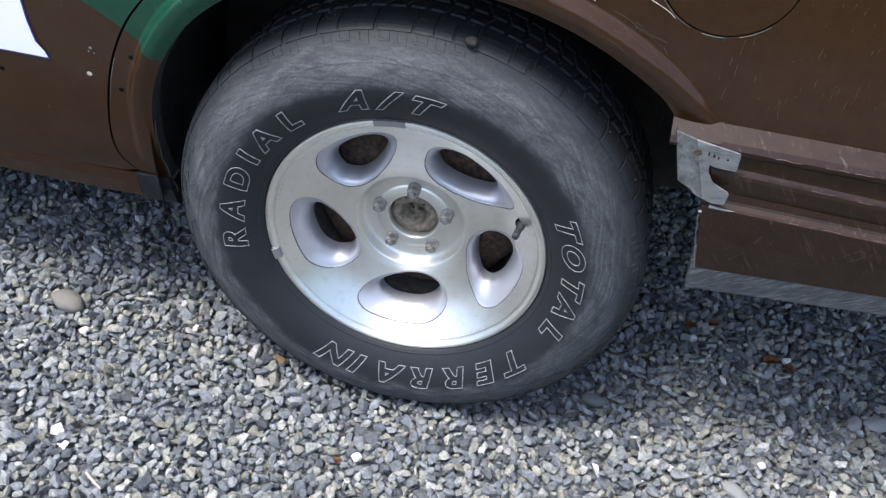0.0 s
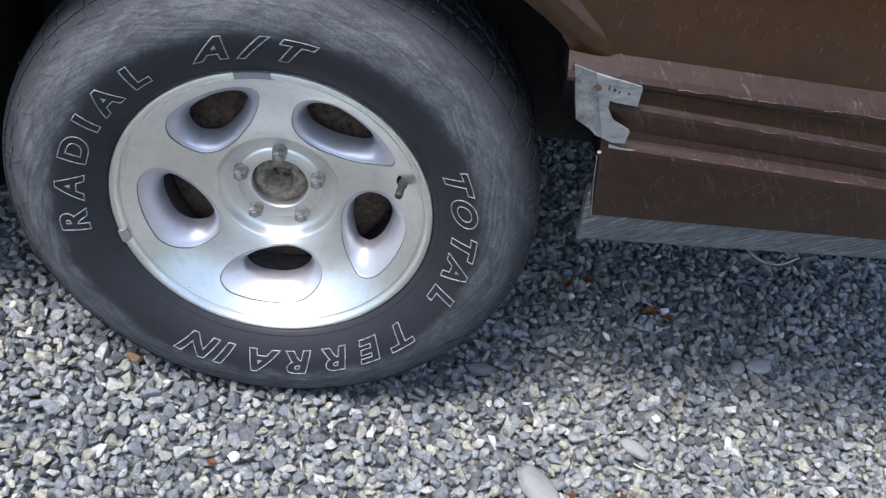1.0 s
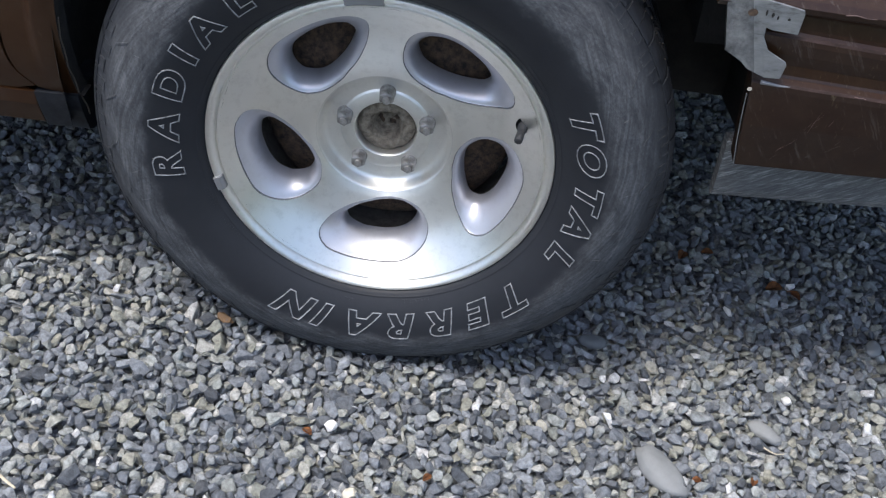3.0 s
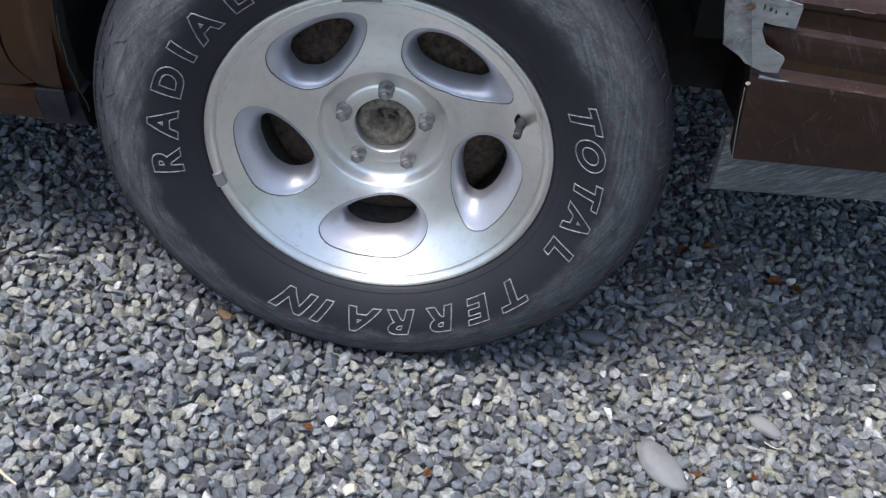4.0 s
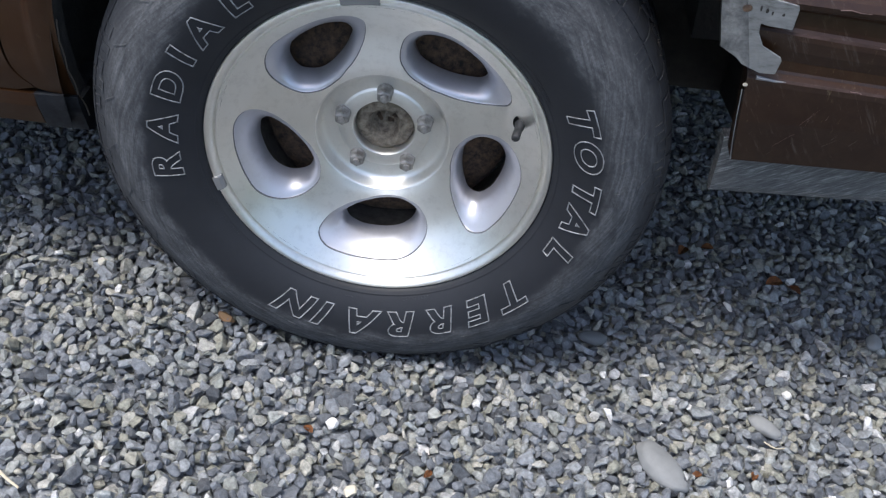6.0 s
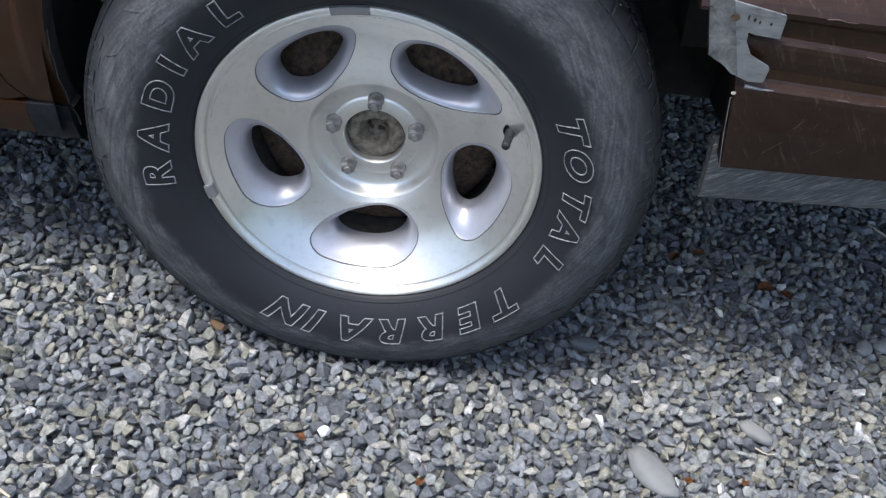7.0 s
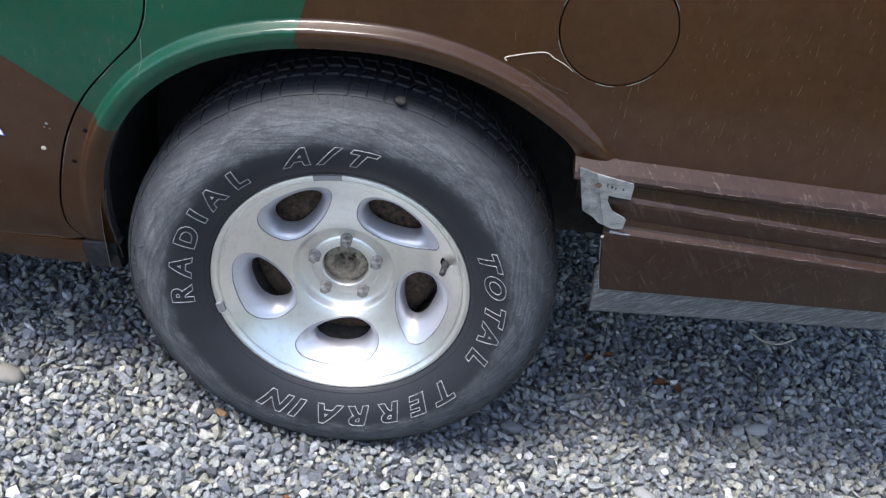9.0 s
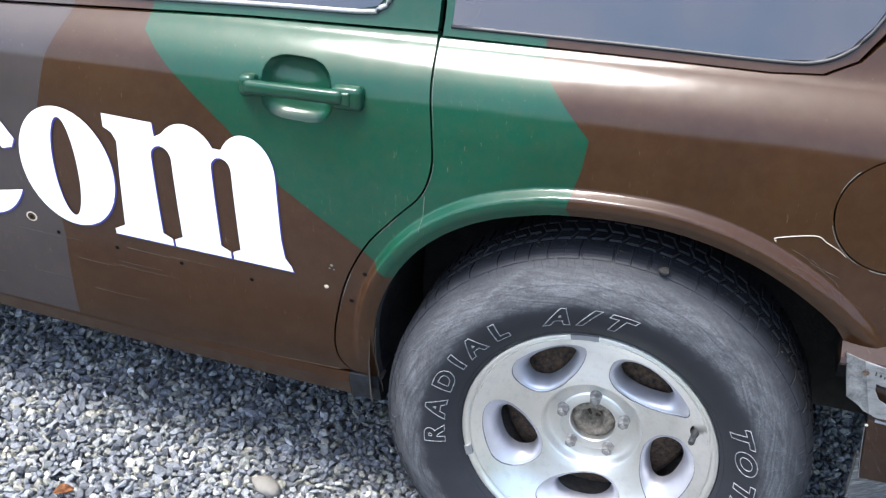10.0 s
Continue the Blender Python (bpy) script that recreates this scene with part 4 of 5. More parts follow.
def build_valve():
    a = radians(17.0)
    c, s = math.cos(a), math.sin(a)
    r = 0.186
    stem = lathe([(0.0, -0.029), (0.0046, -0.029), (0.0054, -0.0275), (0.0054, -0.016), (0.0046, -0.0155), (0.0058, -0.009), (0.007, 0.0), (0.0078, 0.006)], 16, [BLACKRUBBER], "valve_stem")
    ob = part("valve_stem", stem, wheel, "black rubber valve stem with cap")
    ob.matrix_basis = pose(r * c, 0.054, r * s, 8, 0, -10)
    hole = lathe([(0.0, 0.0), (0.009, 0.0), (0.0105, 0.0008)], 20, [DARK], "valve_hole")
    ob = part("valve_hole", hole, wheel)
    ob.matrix_basis = pose((r + 0.001) * c, face_y(r) - 0.0012, (r + 0.001) * s + 0.002, -12, 0, 0)


build_valve()


def build_weight(deg, span, name):
    bm = bmesh.new()
    sec = [(0.2125, 0.0385), (0.2125, 0.030), (0.2155, 0.0262), (0.2235, 0.0258), (0.2245, 0.0285), (0.219, 0.0300), (0.215, 0.036)]
    count = 7
    rings = []
    for i in range(count):
        a = radians(deg - span / 2 + span * i / (count - 1))
        rings.append([bm.verts.new((r * math.cos(a), y, r * math.sin(a))) for r, y in sec])
    for p, q in zip(rings, rings[1:]):
        for k in range(len(sec)):
            j = (k + 1) % len(sec)
            bm.faces.new((p[k], p[j], q[j], q[k]))
    bm.faces.new(rings[0])
    bm.faces.new(rings[-1])
    bmesh.ops.recalc_face_normals(bm, faces=bm.faces)
    part("wheel_weight", bm, wheel, "small grey clip-on balance weight", [LEAD])


build_weight(95.0, 12.0, "top")
build_weight(196.3, 5.0, "side")


# ---- side windows ----
def build_windows():
    frame_bm = panel([(-0.294, 1.0280), (0.0, 1.0270), (0.2, 1.0250), (0.271, 1.0290), (0.315, 1.0490), (0.345, 1.0885), (0.378, 1.1535), (0.41, 1.2385), (0.42, 1.4885), (-0.292, 1.4885)], 0.03, 0.02, (GREEN_DOOR,))
    wing = part("quarter_window", frame_bm, car, "painted window surround with dark tinted glass", PAINTS)
    pane = panel([(-0.28, 1.0445), (0.0, 1.0435), (0.2, 1.0415), (0.263, 1.0455), (0.3, 1.0635), (0.33, 1.0985), (0.36, 1.1585), (0.385, 1.2385), (0.39, 1.4485), (-0.28, 1.4485)], 0.03, 0.004, (), 0.003)
    part("pane", pane, wing, "dark tinted glass", [GLASS, GLASS, GLASS])
    edge = [(-0.282, 1.0420), (0.0, 1.0410), (0.2, 1.0390), (0.262, 1.0430), (0.302, 1.0615), (0.333, 1.0975), (0.363, 1.1575), (0.388, 1.2385)]
    seal = tube([(x, side_y(x, z) - 0.002, z) for x, z in [(p.x, p.y) for p in spline([(a, b, 0) for a, b in edge], 4)]], 0.0032, 8)
    part("window_seal", seal, wing, "black rubber window seal", [SEAL], True)
    door_bm = panel([(-1.75, 1.0110), (-1.1, 1.0150), (-0.62, 1.0290), (-0.3035, 1.0330), (-0.304, 1.4885), (-1.75, 1.4885)], 0.03, 0.02, (GREEN_DOOR, GREY_DOOR))
    frame_ob = part("door_window", door_bm, car, "painted door window surround with dark glass", PAINTS)
    pane = panel([(-1.7, 1.0335), (-1.1, 1.0375), (-0.62, 1.0505), (-0.435, 1.0545), (-0.405, 1.0615), (-0.39, 1.0805), (-0.392, 1.1885), (-0.41, 1.4485), (-1.7, 1.4485)], 0.03, 0.004, (), 0.003)
    part("pane", pane, frame_ob, "dark tinted glass", [GLASS, GLASS, GLASS])
    edge = [(-1.7, 1.0295), (-1.1, 1.0335), (-0.62, 1.0465), (-0.433, 1.0505), (-0.402, 1.0585), (-0.386, 1.0805), (-0.388, 1.1885)]
    seal = tube([(x, side_y(x, z) - 0.003, z) for x, z in [(p.x, p.y) for p in spline([(a, b, 0) for a, b in edge], 4)]], 0.0045, 8)
    part("window_trim", seal, frame_ob, "bright metal window trim", [LEAD], True)


build_windows()


# ---- fuel flap ----
def build_fuel_flap():
    x0, z0, r = FUEL
    bm = panel(oval(x0, z0, r - 0.0022, r - 0.0022, 48), 0.03, 0.012, (), 0.0006)
    flap = part("fuel_flap", bm, quarter, "round brown painted fuel flap", PAINTS)
    back = mesh_from("flap_well", [(x, side_y(x, z) + 0.016, z) for x, z in oval(x0, z0, r + 0.01, r + 0.01, 32)], [tuple(range(32))], [DARK])
    part("flap_well", back, quarter)
    rim = oval(x0, z0, r + 0.0012, r + 0.0012, 96)
    for i0, i1, w in ((52, 66, 0.0005), (68, 74, 0.0008), (76, 84, 0.0005), (6, 16, 0.0004), (36, 44, 0.0006)):
        chip = tube([(x, side_y(x, z) - 0.0002, z) for x, z in rim[i0:i1]], w, 6, 0.5)
        part("chipped_edge", chip, quarter, "pale chipped paint along the flap", [DRIP])


build_fuel_flap()


# ---- door handle ----
def box_bar(x0, x1, z0, z1, y0, y1, bevel):
    bm = bmesh.new()
    bmesh.ops.create_cube(bm, size=1.0)
    for v in bm.verts:
        v.co = (x0 + (v.co.x + 0.5) * (x1 - x0), y0 + (v.co.y + 0.5) * (y1 - y0), z0 + (v.co.z + 0.5) * (z1 - z0))
    bmesh.ops.bevel(bm, geom=bm.edges[:], offset=bevel, segments=3, profile=0.6, affect="EDGES")
    for f in bm.faces:
        f.smooth = True
    return bm


def build_handle():
    x0, z0, a, b = RECESS
    bm = bmesh.new()
    rings = []
    for f, deep in ((1.02, -0.0005), (0.97, 0.003), (0.88, 0.016), (0.7, 0.024), (0.35, 0.027)):
        rings.append([bm.verts.new((x, side_y(x, z) + deep, z)) for x, z in scoop(x0, z0, a * f, b * f, 28)])
    for p, q in zip(rings, rings[1:]):
        for i in range(28):
            bm.faces.new((p[i], p[(i + 1) % 28], q[(i + 1) % 28], q[i]))
    bm.faces.new(rings[-1])
    bmesh.ops.recalc_face_normals(bm, faces=bm.faces)
    for f in bm.faces:
        f.smooth = True
    part("handle_recess", bm, door, "green painted finger recess", [GREEN])
    part("door_handle", box_bar(-0.6, -0.43, 0.9265, 0.9495, 0.012, 0.030, 0.0085), door, "green painted pull handle", [GREEN])
    part("handle_end", box_bar(-0.612, -0.584, 0.920, 0.956, 0.018, 0.045, 0.0105), door, "", [GREEN])
    part("handle_end", box_bar(-0.452, -0.400, 0.916, 0.955, 0.020, 0.045, 0.0105), door, "", [GREEN])
    part("lock_button", box_bar(-0.442, -0.418, 0.925, 0.947, 0.0165, 0.03, 0.004), door, "dark green handle end plate", [GREEN])


build_handle()


# ---- painted word on the door ----
def flat_sign(loops, name, lift, mat, label=""):
    bm = bmesh.new()
    edges = []
    for loop in loops:
        vs = [bm.verts.new((x, 0, z)) for x, z in loop]
        edges += [bm.edges.new((p, q)) for p, q in zip(vs, vs[1:] + vs[:1])]
    bmesh.ops.triangle_fill(bm, edges=edges, use_beauty=True, normal=(0, -1, 0))
    z = 0.6
    while z < 0.88:
        bmesh.ops.bisect_plane(bm, geom=bm.verts[:] + bm.edges[:] + bm.faces[:], plane_co=(0, 0, z), plane_no=(0, 0, 1), dist=1e-6)
        z += 0.02
    for v in bm.verts:
        v.co.y = side_y(v.co.x, v.co.z) - lift
    bmesh.ops.recalc_face_normals(bm, faces=bm.faces)
    if sum(f.normal.y for f in bm.faces) > 0:
        bmesh.ops.reverse_faces(bm, faces=bm.faces)
    return part(name, bm, door, label, [mat])


def arc(cx, cz, a, b, d0, d1, n=18):
    return [(cx + a * math.cos(radians(d0 + (d1 - d0) * i / n)), cz + b * math.sin(radians(d0 + (d1 - d0) * i / n))) for i in range(n + 1)]


def build_word():
    lean = lambda pts: [(x + 0.03 * (0.74 - z), z - 0.055 * (x + 0.72)) for x, z in pts]
    o_loops = [arc(-0.968, 0.729, 0.096, 0.114, 0, 350, 40), arc(-0.970, 0.729, 0.025, 0.095, 0, 350, 30)]
    c_loops = [arc(-1.165, 0.715, 0.100, 0.116, 38, 334, 40) + arc(-1.155, 0.725, 0.040, 0.098, 312, 66, 30) + [(-1.140, 0.805), (-1.128, 0.765), (-1.098, 0.742), (-1.078, 0.748), (-1.070, 0.765)]]
    top, foot = 0.847, 0.614
    m_loop = ([(-0.900, foot), (-0.900, foot + 0.010), (-0.878, foot + 0.022), (-0.866, 0.80), (-0.874, 0.815), (-0.889, 0.823), (-0.889, top), (-0.792, top), (-0.790, 0.822)]
              + arc(-0.730, 0.789, 0.058, 0.066, 140, 30, 10) + arc(-0.614, 0.789, 0.058, 0.066, 150, 0, 14)
              + [(-0.556, foot + 0.06), (-0.552, foot + 0.025), (-0.540, foot + 0.010), (-0.537, foot)]
              + [(-0.664, foot), (-0.664, foot + 0.014), (-0.6475, foot + 0.022)]
              + arc(-0.667, 0.785, 0.0195, 0.022, 0, 180, 10) + [(-0.6865, foot + 0.022), (-0.669, foot + 0.014), (-0.669, foot)]
              + [(-0.7785, foot), (-0.7785, foot + 0.014), (-0.762, foot + 0.022)]
              + arc(-0.7815, 0.785, 0.0195, 0.022, 0, 180, 10) + [(-0.801, foot + 0.022), (-0.7835, foot + 0.014), (-0.7835, foot)])
    m_loop = [(x + 0.011 - 0.013 * max(0.0, min(1.0, (x + 0.66) / 0.12)), z) for x, z in m_loop]
    for ch, loops in (("c", c_loops), ("o", o_loops), ("m", [m_loop])):
        loops = [lean(q) for q in loops]
        flat_sign(loops, "letter", 0.0024, WHITE, "white serif letter " + ch)
        flat_sign([[(x + 0.0022, z - 0.0028) for x, z in q] for q in loops], "letter_edge", 0.0012, BLUE, "dark blue letter edge")


build_word()


# ---- small things on the paint ----
def dot(x, z, r, parent, mat, name, label="", lift=0.0016):
    v = [(x, side_y(x, z) - lift, z)] + [(px, side_y(px, pz) - lift * 0.6, pz) for px, pz in oval(x, z, r, r * 0.85, 10)]
    part(name, mesh_from(name, v, [(0, 1 + i, 1 + (i + 1) % 10) for i in range(10)], [mat]), parent, label)


for x, z in ((-1.014, 0.603), (-0.891, 0.591), (-0.759, 0.581), (-0.620, 0.572)):
    dot(x, z, 0.0042, door, DARK, "trim_hole")
for x, z in ((-0.402, 0.623), (-0.429, 0.564)):
    dot(x, z, 0.0042, quarter, DARK, "trim_hole")
dot(-1.067, 0.628, 0.012, door, CHIP, "paint_chip", "ring of bare primer round a hole", 0.0012)
dot(-1.067, 0.628, 0.009, door, BROWN, "paint_chip", "", 0.0020)
dot(-1.067, 0.628, 0.004, door, DARK, "trim_hole", "", 0.0028)
dot(-0.475, 0.585, 0.0045, door, CHIP, "paint_chip", "pale paint chip")
for x, z, r in ((-0.463, 0.630, 0.003), (-0.467, 0.624, 0.0018), (-0.459, 0.622, 0.0015)):
    dot(x, z, r, door, DRIP, "paint_chip", "small pale paint chip")


def scratch(points, r, parent, mat=None):
    pts = [(p.x, side_y(p.x, p.y) - 0.0003, p.y) for p in spline([(a, b, 0) for a, b in points], 5)]
    part("scratch", tube(pts, r, 5, 0.4), parent, "pale scratch in the paint", [mat or CHIP])


scratch([(0.524, 0.951), (0.53, 0.949), (0.536, 0.9465)], 0.0016, quarter, DRIP)
scratch([(0.246, 0.797), (0.247, 0.803), (0.298, 0.814), (0.315, 0.806), (0.334, 0.796), (0.345, 0.787)], 0.001, quarter)
scratch([(-0.296, 0.786), (-0.297, 0.766), (-0.2985, 0.746), (-0.300, 0.73)], 0.0006, quarter, DRIP)
for k0, k1 in ((8, 17), (19, 27), (30, 36), (40, 48)):
    scratch([(x + 0.0032, z) for x, z in seam_line[k0:k1:3]], 0.0005, quarter, DRIP)
rng_s = random.Random(21)
for _ in range(230):
    x, z = rng_s.uniform(0.4, 1.0), rng_s.uniform(0.67, 0.93)
    ln, lean_ = rng_s.choice((0.003, 0.005, 0.009, 0.016)) * rng_s.uniform(0.6, 1.3), rng_s.uniform(-0.05, 0.3)
    if math.hypot(x - FUEL[0], z - FUEL[1]) > 0.09:
        scratch([(x, z), (x + ln * lean_ * 0.5 + rng_s.uniform(-.001, .001), z + ln * 0.5), (x + ln * lean_, z + ln)], rng_s.uniform(0.0001, 0.0003), quarter, FLECK)
for _ in range(14):
    x, z = rng_s.uniform(-1.3, -0.75), rng_s.uniform(0.47, 0.61)
    ln = rng_s.uniform(0.04, 0.16)
    scratch([(x, z), (x + ln * 0.5, z - ln * 0.04), (x + ln, z - ln * 0.06)], rng_s.uniform(0.0002, 0.0004), door, SCUFF)
for _ in range(18):
    a = radians(rng_s.uniform(42, 58))
    r = rng_s.uniform(0.482, 0.52)
    x, z = r * math.cos(a), HUB + r * math.sin(a)
    dx, dz = rng_s.uniform(0.01, 0.04), -rng_s.uniform(0.005, 0.03)
    if z + dz > 0.665 and x + dx < 0.4:
        scratch([(x, z), (x + dx * 0.5, z + dz * 0.4), (x + dx, z + dz)], rng_s.uniform(0.00015, 0.0004), quarter, SCUFF)


# ---- bare bracket on the bumper's end ----
def build_bracket():
    plan = [(0.372, 0.644), (0.40, 0.6365), (0.457, 0.6245), (0.4585, 0.620), (0.457, 0.596), (0.43, 0.5985), (0.422, 0.601), (0.4225, 0.590), (0.431, 0.574), (0.453, 0.562), (0.455, 0.558),
            (0.452, 0.541), (0.435, 0.541), (0.413, 0.550), (0.405, 0.558), (0.386, 0.569), (0.380, 0.60)]
    bm = bmesh.new()
    front = [bm.verts.new((x, -0.004 + 0.10 * max(0.0, 0.41 - x), z)) for x, z in plan]
    f = bm.faces.new(front)
    back = bmesh.ops.extrude_face_region(bm, geom=[f])["geom"]
    for v in back:
        if isinstance(v, bmesh.types.BMVert):
            v.co.y += 0.003
    bmesh.ops.recalc_face_normals(bm, faces=bm.faces)
    bmesh.ops.bevel(bm, geom=bm.edges[:], offset=0.0006, segments=1, affect="EDGES")
    bmesh.ops.bisect_plane(bm, geom=bm.verts[:] + bm.edges[:] + bm.faces[:], plane_co=(0.409, 0, 0.6), plane_no=(1, 0, 0.25), dist=1e-6)
    for f in bm.faces:
        f.material_index = 1 if f.calc_center_median().dot(Vector((1, 0, 0.25))) < 0.409 + 0.15 else 0
    br = part("bracket", bm, bumper, "bare bent galvanised steel bracket", [ZINC, DIRTYZINC])
    # folded flange towards the wheel
    fl = bmesh.new()
    line = [(0.371, 0.644), (0.379, 0.60), (0.385, 0.568), (0.406, 0.556)]
    near = [fl.verts.new((x, -0.001 + 0.10 * max(0.0, 0.41 - x), z)) for x, z in line]
    deep = [fl.verts.new((x + 0.012, 0.045, z - 0.004)) for x, z in line]
    for i in range(3):
        fl.faces.new((near[i], near[i + 1], deep[i + 1], deep[i]))
    part("flange", fl, bumper, "dirty folded bracket flange", [DIRTYZINC])
    for x, z, r in ((0.4035, 0.618, 0.0055),):
        v = [(x, -0.0053, z)] + [(px, -0.005, pz) for px, pz in oval(x, z, r, r * 0.8, 10)]
        part("bolt_hole", mesh_from("bolt_hole", v, [(0, 1 + i, 1 + (i + 1) % 10) for i in range(10)], [RUST]), bumper)
    for i, x in enumerate((0.418, 0.424, 0.431, 0.442)):
        z = 0.619 - (x - 0.418) * 0.24
        v = [(px, -0.0048, pz) for px, pz in oval(x + 0.001 * (i % 2), z - 0.0008 * (i % 3), 0.0012 + 0.0005 * (i % 2), 0.0036 - 0.0006 * i, 7)]
        part("stamped_slot", mesh_from("stamped_slot", v, [tuple(range(7))], [UNDERSIDE]), bumper)
    flake = [(x, -0.0008, z) for x, z in oval(0.4235, 0.5235, 0.003, 0.0026, 7)]
    part("paint_flake", mesh_from("paint_flake", flake, [tuple(range(7))], [CHIP]), bumper, "bare pale spot")
    part("bare_edge", tube([(0.434, 0.0015, 0.5325), (0.444, 0.0005, 0.5315), (0.455, 0.0012, 0.5295), (0.468, 0.0025, 0.5285)], 0.0026, 6, 0.3), bumper, "bare pale metal edge", [ZINC])


build_bracket()


# ---- chipped edges along the bumper's ribs ----
def build_chips():
    rng = random.Random(8)
    for z, y in ((0.628, 0.0005), (0.582, 0.004), (0.5235, 0.0014)):
        x = 0.47
        while x < 1.1:
            x += rng.uniform(0.015, 0.09)
            ln = rng.uniform(0.006, 0.035)
            pts = []
            for i in range(4):
                px = x + ln * i / 3
                pz = z + rng.uniform(-0.0012, 0.0016)
                pts.append((px, y + 0.0001, pz + bumper_rise(px, pz)))
            part("chipped_edge", tube(pts, rng.uniform(0.0003, 0.0007), 5, rng.uniform(0.3, 0.8)), bumper, "worn pale edge", [WORN])
    line = [(0.4225, 0.003, 0.515), (0.4265, 0.010, 0.475), (0.431, 0.0175, 0.44), (0.4365, 0.025, 0.404)]
    part("bare_edge", tube(line, 0.0007, 6), bumper, "thin bare pale edge", [ZINC])
    for _ in range(46):
        x, z = rng.uniform(0.44, 1.0), rng.uniform(0.412, 0.495)
        ln, lean = rng.choice((0.006, 0.012, 0.02, 0.04)) * rng.uniform(0.6, 1.2), rng.uniform(0.15, 0.75)
        pts = []
        for i in range(4):
            px, pz = x + ln * lean * i / 3, min(0.512, z + ln * 0.7 * i / 3)
            pts.append((px, smooth_interp(pz, [(0.403, 0.026), (0.47, 0.0105), (0.515, 0.002)]) + 0.0001, pz + bumper_rise(px, pz)))
        part("scratch", tube(pts, rng.uniform(0.0001, 0.0003), 4, 0.4), bumper, "pale scratch in the paint", [rng.choice((SCUFF, SCUFF, WORN))])


build_chips()


# ---- single stones, leaves and twigs on the drive ----
def pebble(x, y, a, b, c, turn, colour, label, tilt=0.0, name="pebble"):
    bm = bmesh.new()
    if a < 0.018:
        rng = random.Random(int(1000 * (x + y)))
        for _ in range(22):
            bm.verts.new(Vector((rng.gauss(0, 1), rng.gauss(0, 1), rng.gauss(0, 1))).normalized() * rng.uniform(0.8, 1.05))
        bmesh.ops.convex_hull(bm, input=bm.verts)
        bmesh.ops.delete(bm, geom=[v for v in bm.verts if not v.link_faces], context="VERTS")
    else:
        bmesh.ops.create_icosphere(bm, subdivisions=3, radius=1.0)
    off = Vector((x * 7, y * 7, 0))
    for v in bm.verts:
        k = 1.0 + 0.2 * noise.noise(v.co * 1.3 + off) + 0.04 * noise.noise(v.co * 4.0 + off)
        v.co = Vector((v.co.x * a * k, v.co.y * b * k, v.co.z * c * k))
    for f in bm.faces:
        f.smooth = a >= 0.018
    me = bpy.data.meshes.new(name)
    bm.to_mesh(me)
    bm.free()
    mat = material("pebble_stone", colour, 0.75)
    v = coords(mat)
    lo, hi = tuple(q * 0.8 for q in colour), tuple(min(1.0, q * 1.2) for q in colour)
    wire(mat, mix(mat, noise_of(mat, v, 90.0, 7, 0.7), lo, hi), bsdf(mat).inputs["Base Color"])
    bump(mat, noise_of(mat, v, 350.0, 5), 0.3, 0.001)
    me.materials.append(mat)
    ob = new(name, me)
    ob.matrix_world = pose(x, y, ground_z(x, y) + c * 0.75, tilt, math.degrees(math.atan(-SLOPE)), turn)
    tagged(ob, label, "stone", "loose stones")


GREYS = (0.18, 0.186, 0.188)
pebble(0.424, -0.1, 0.049, 0.024, 0.013, -48, GREYS, "large flat smooth grey pebble lying on the gravel")
pebble(-0.630, 0.040, 0.022, 0.032, 0.015, 75, (0.15, 0.142, 0.125), "rounded grey pebble with a dark band on the gravel", 12)
pebble(0.857, 0.255, 0.028, 0.017, 0.011, 25, (0.2, 0.21, 0.215), "oval grey pebble lying on the gravel")
pebble(0.812, 0.242, 0.020, 0.013, 0.010, 70, (0.19, 0.2, 0.205), "small oval grey pebble lying on the gravel")
pebble(0.331, 0.135, 0.024, 0.012, 0.010, 5, (0.1, 0.108, 0.115), "dark flat stone beside the tyre")
pebble(0.590, 0.011, 0.026, 0.014, 0.010, -35, (0.19, 0.195, 0.195), "long grey stone lying on the gravel")
pebble(-0.438, 0.110, 0.0105, 0.009, 0.008, 20, (0.42, 0.4, 0.34), "pale cream stone lying on the gravel")
pebble(-0.040, -0.124, 0.011, 0.010, 0.009, 40, (0.72, 0.71, 0.68), "white quartz stone lying on the gravel")
pebble(0.569, 0.271, 0.014, 0.005, 0.005, -60, (0.62, 0.62, 0.6), "thin pale stone chip lying on the gravel")
pebble(0.692, 0.370, 0.011, 0.009, 0.008, 10, (0.6, 0.6, 0.58), "white stone lying on the gravel")
pebble(0.003, -0.227, 0.013, 0.010, 0.008, 30, (0.55, 0.5, 0.4), "cream flat stone lying on the gravel")
pebble(0.638, 0.086, 0.009, 0.008, 0.007, 10, (0.6, 0.59, 0.57), "white stone lying on the gravel")
pebble(-0.228, 0.040, 0.017, 0.010, 0.008, -10, (0.17, 0.1, 0.05), "rusty brown stone beside the tyre")

LEAF = material("dead_leaf", (0.2, 0.075, 0.025), 0.8)
_v = coords(LEAF)
wire(LEAF, ramp(LEAF, noise_of(LEAF, _v, 140.0, 6), [(0.35, (0.1, 0.035, 0.012)), (0.65, (0.28, 0.11, 0.035))]), bsdf(LEAF).inputs["Base Color"])
TWIG = material("dry_straw", (0.5, 0.44, 0.33), 0.8)


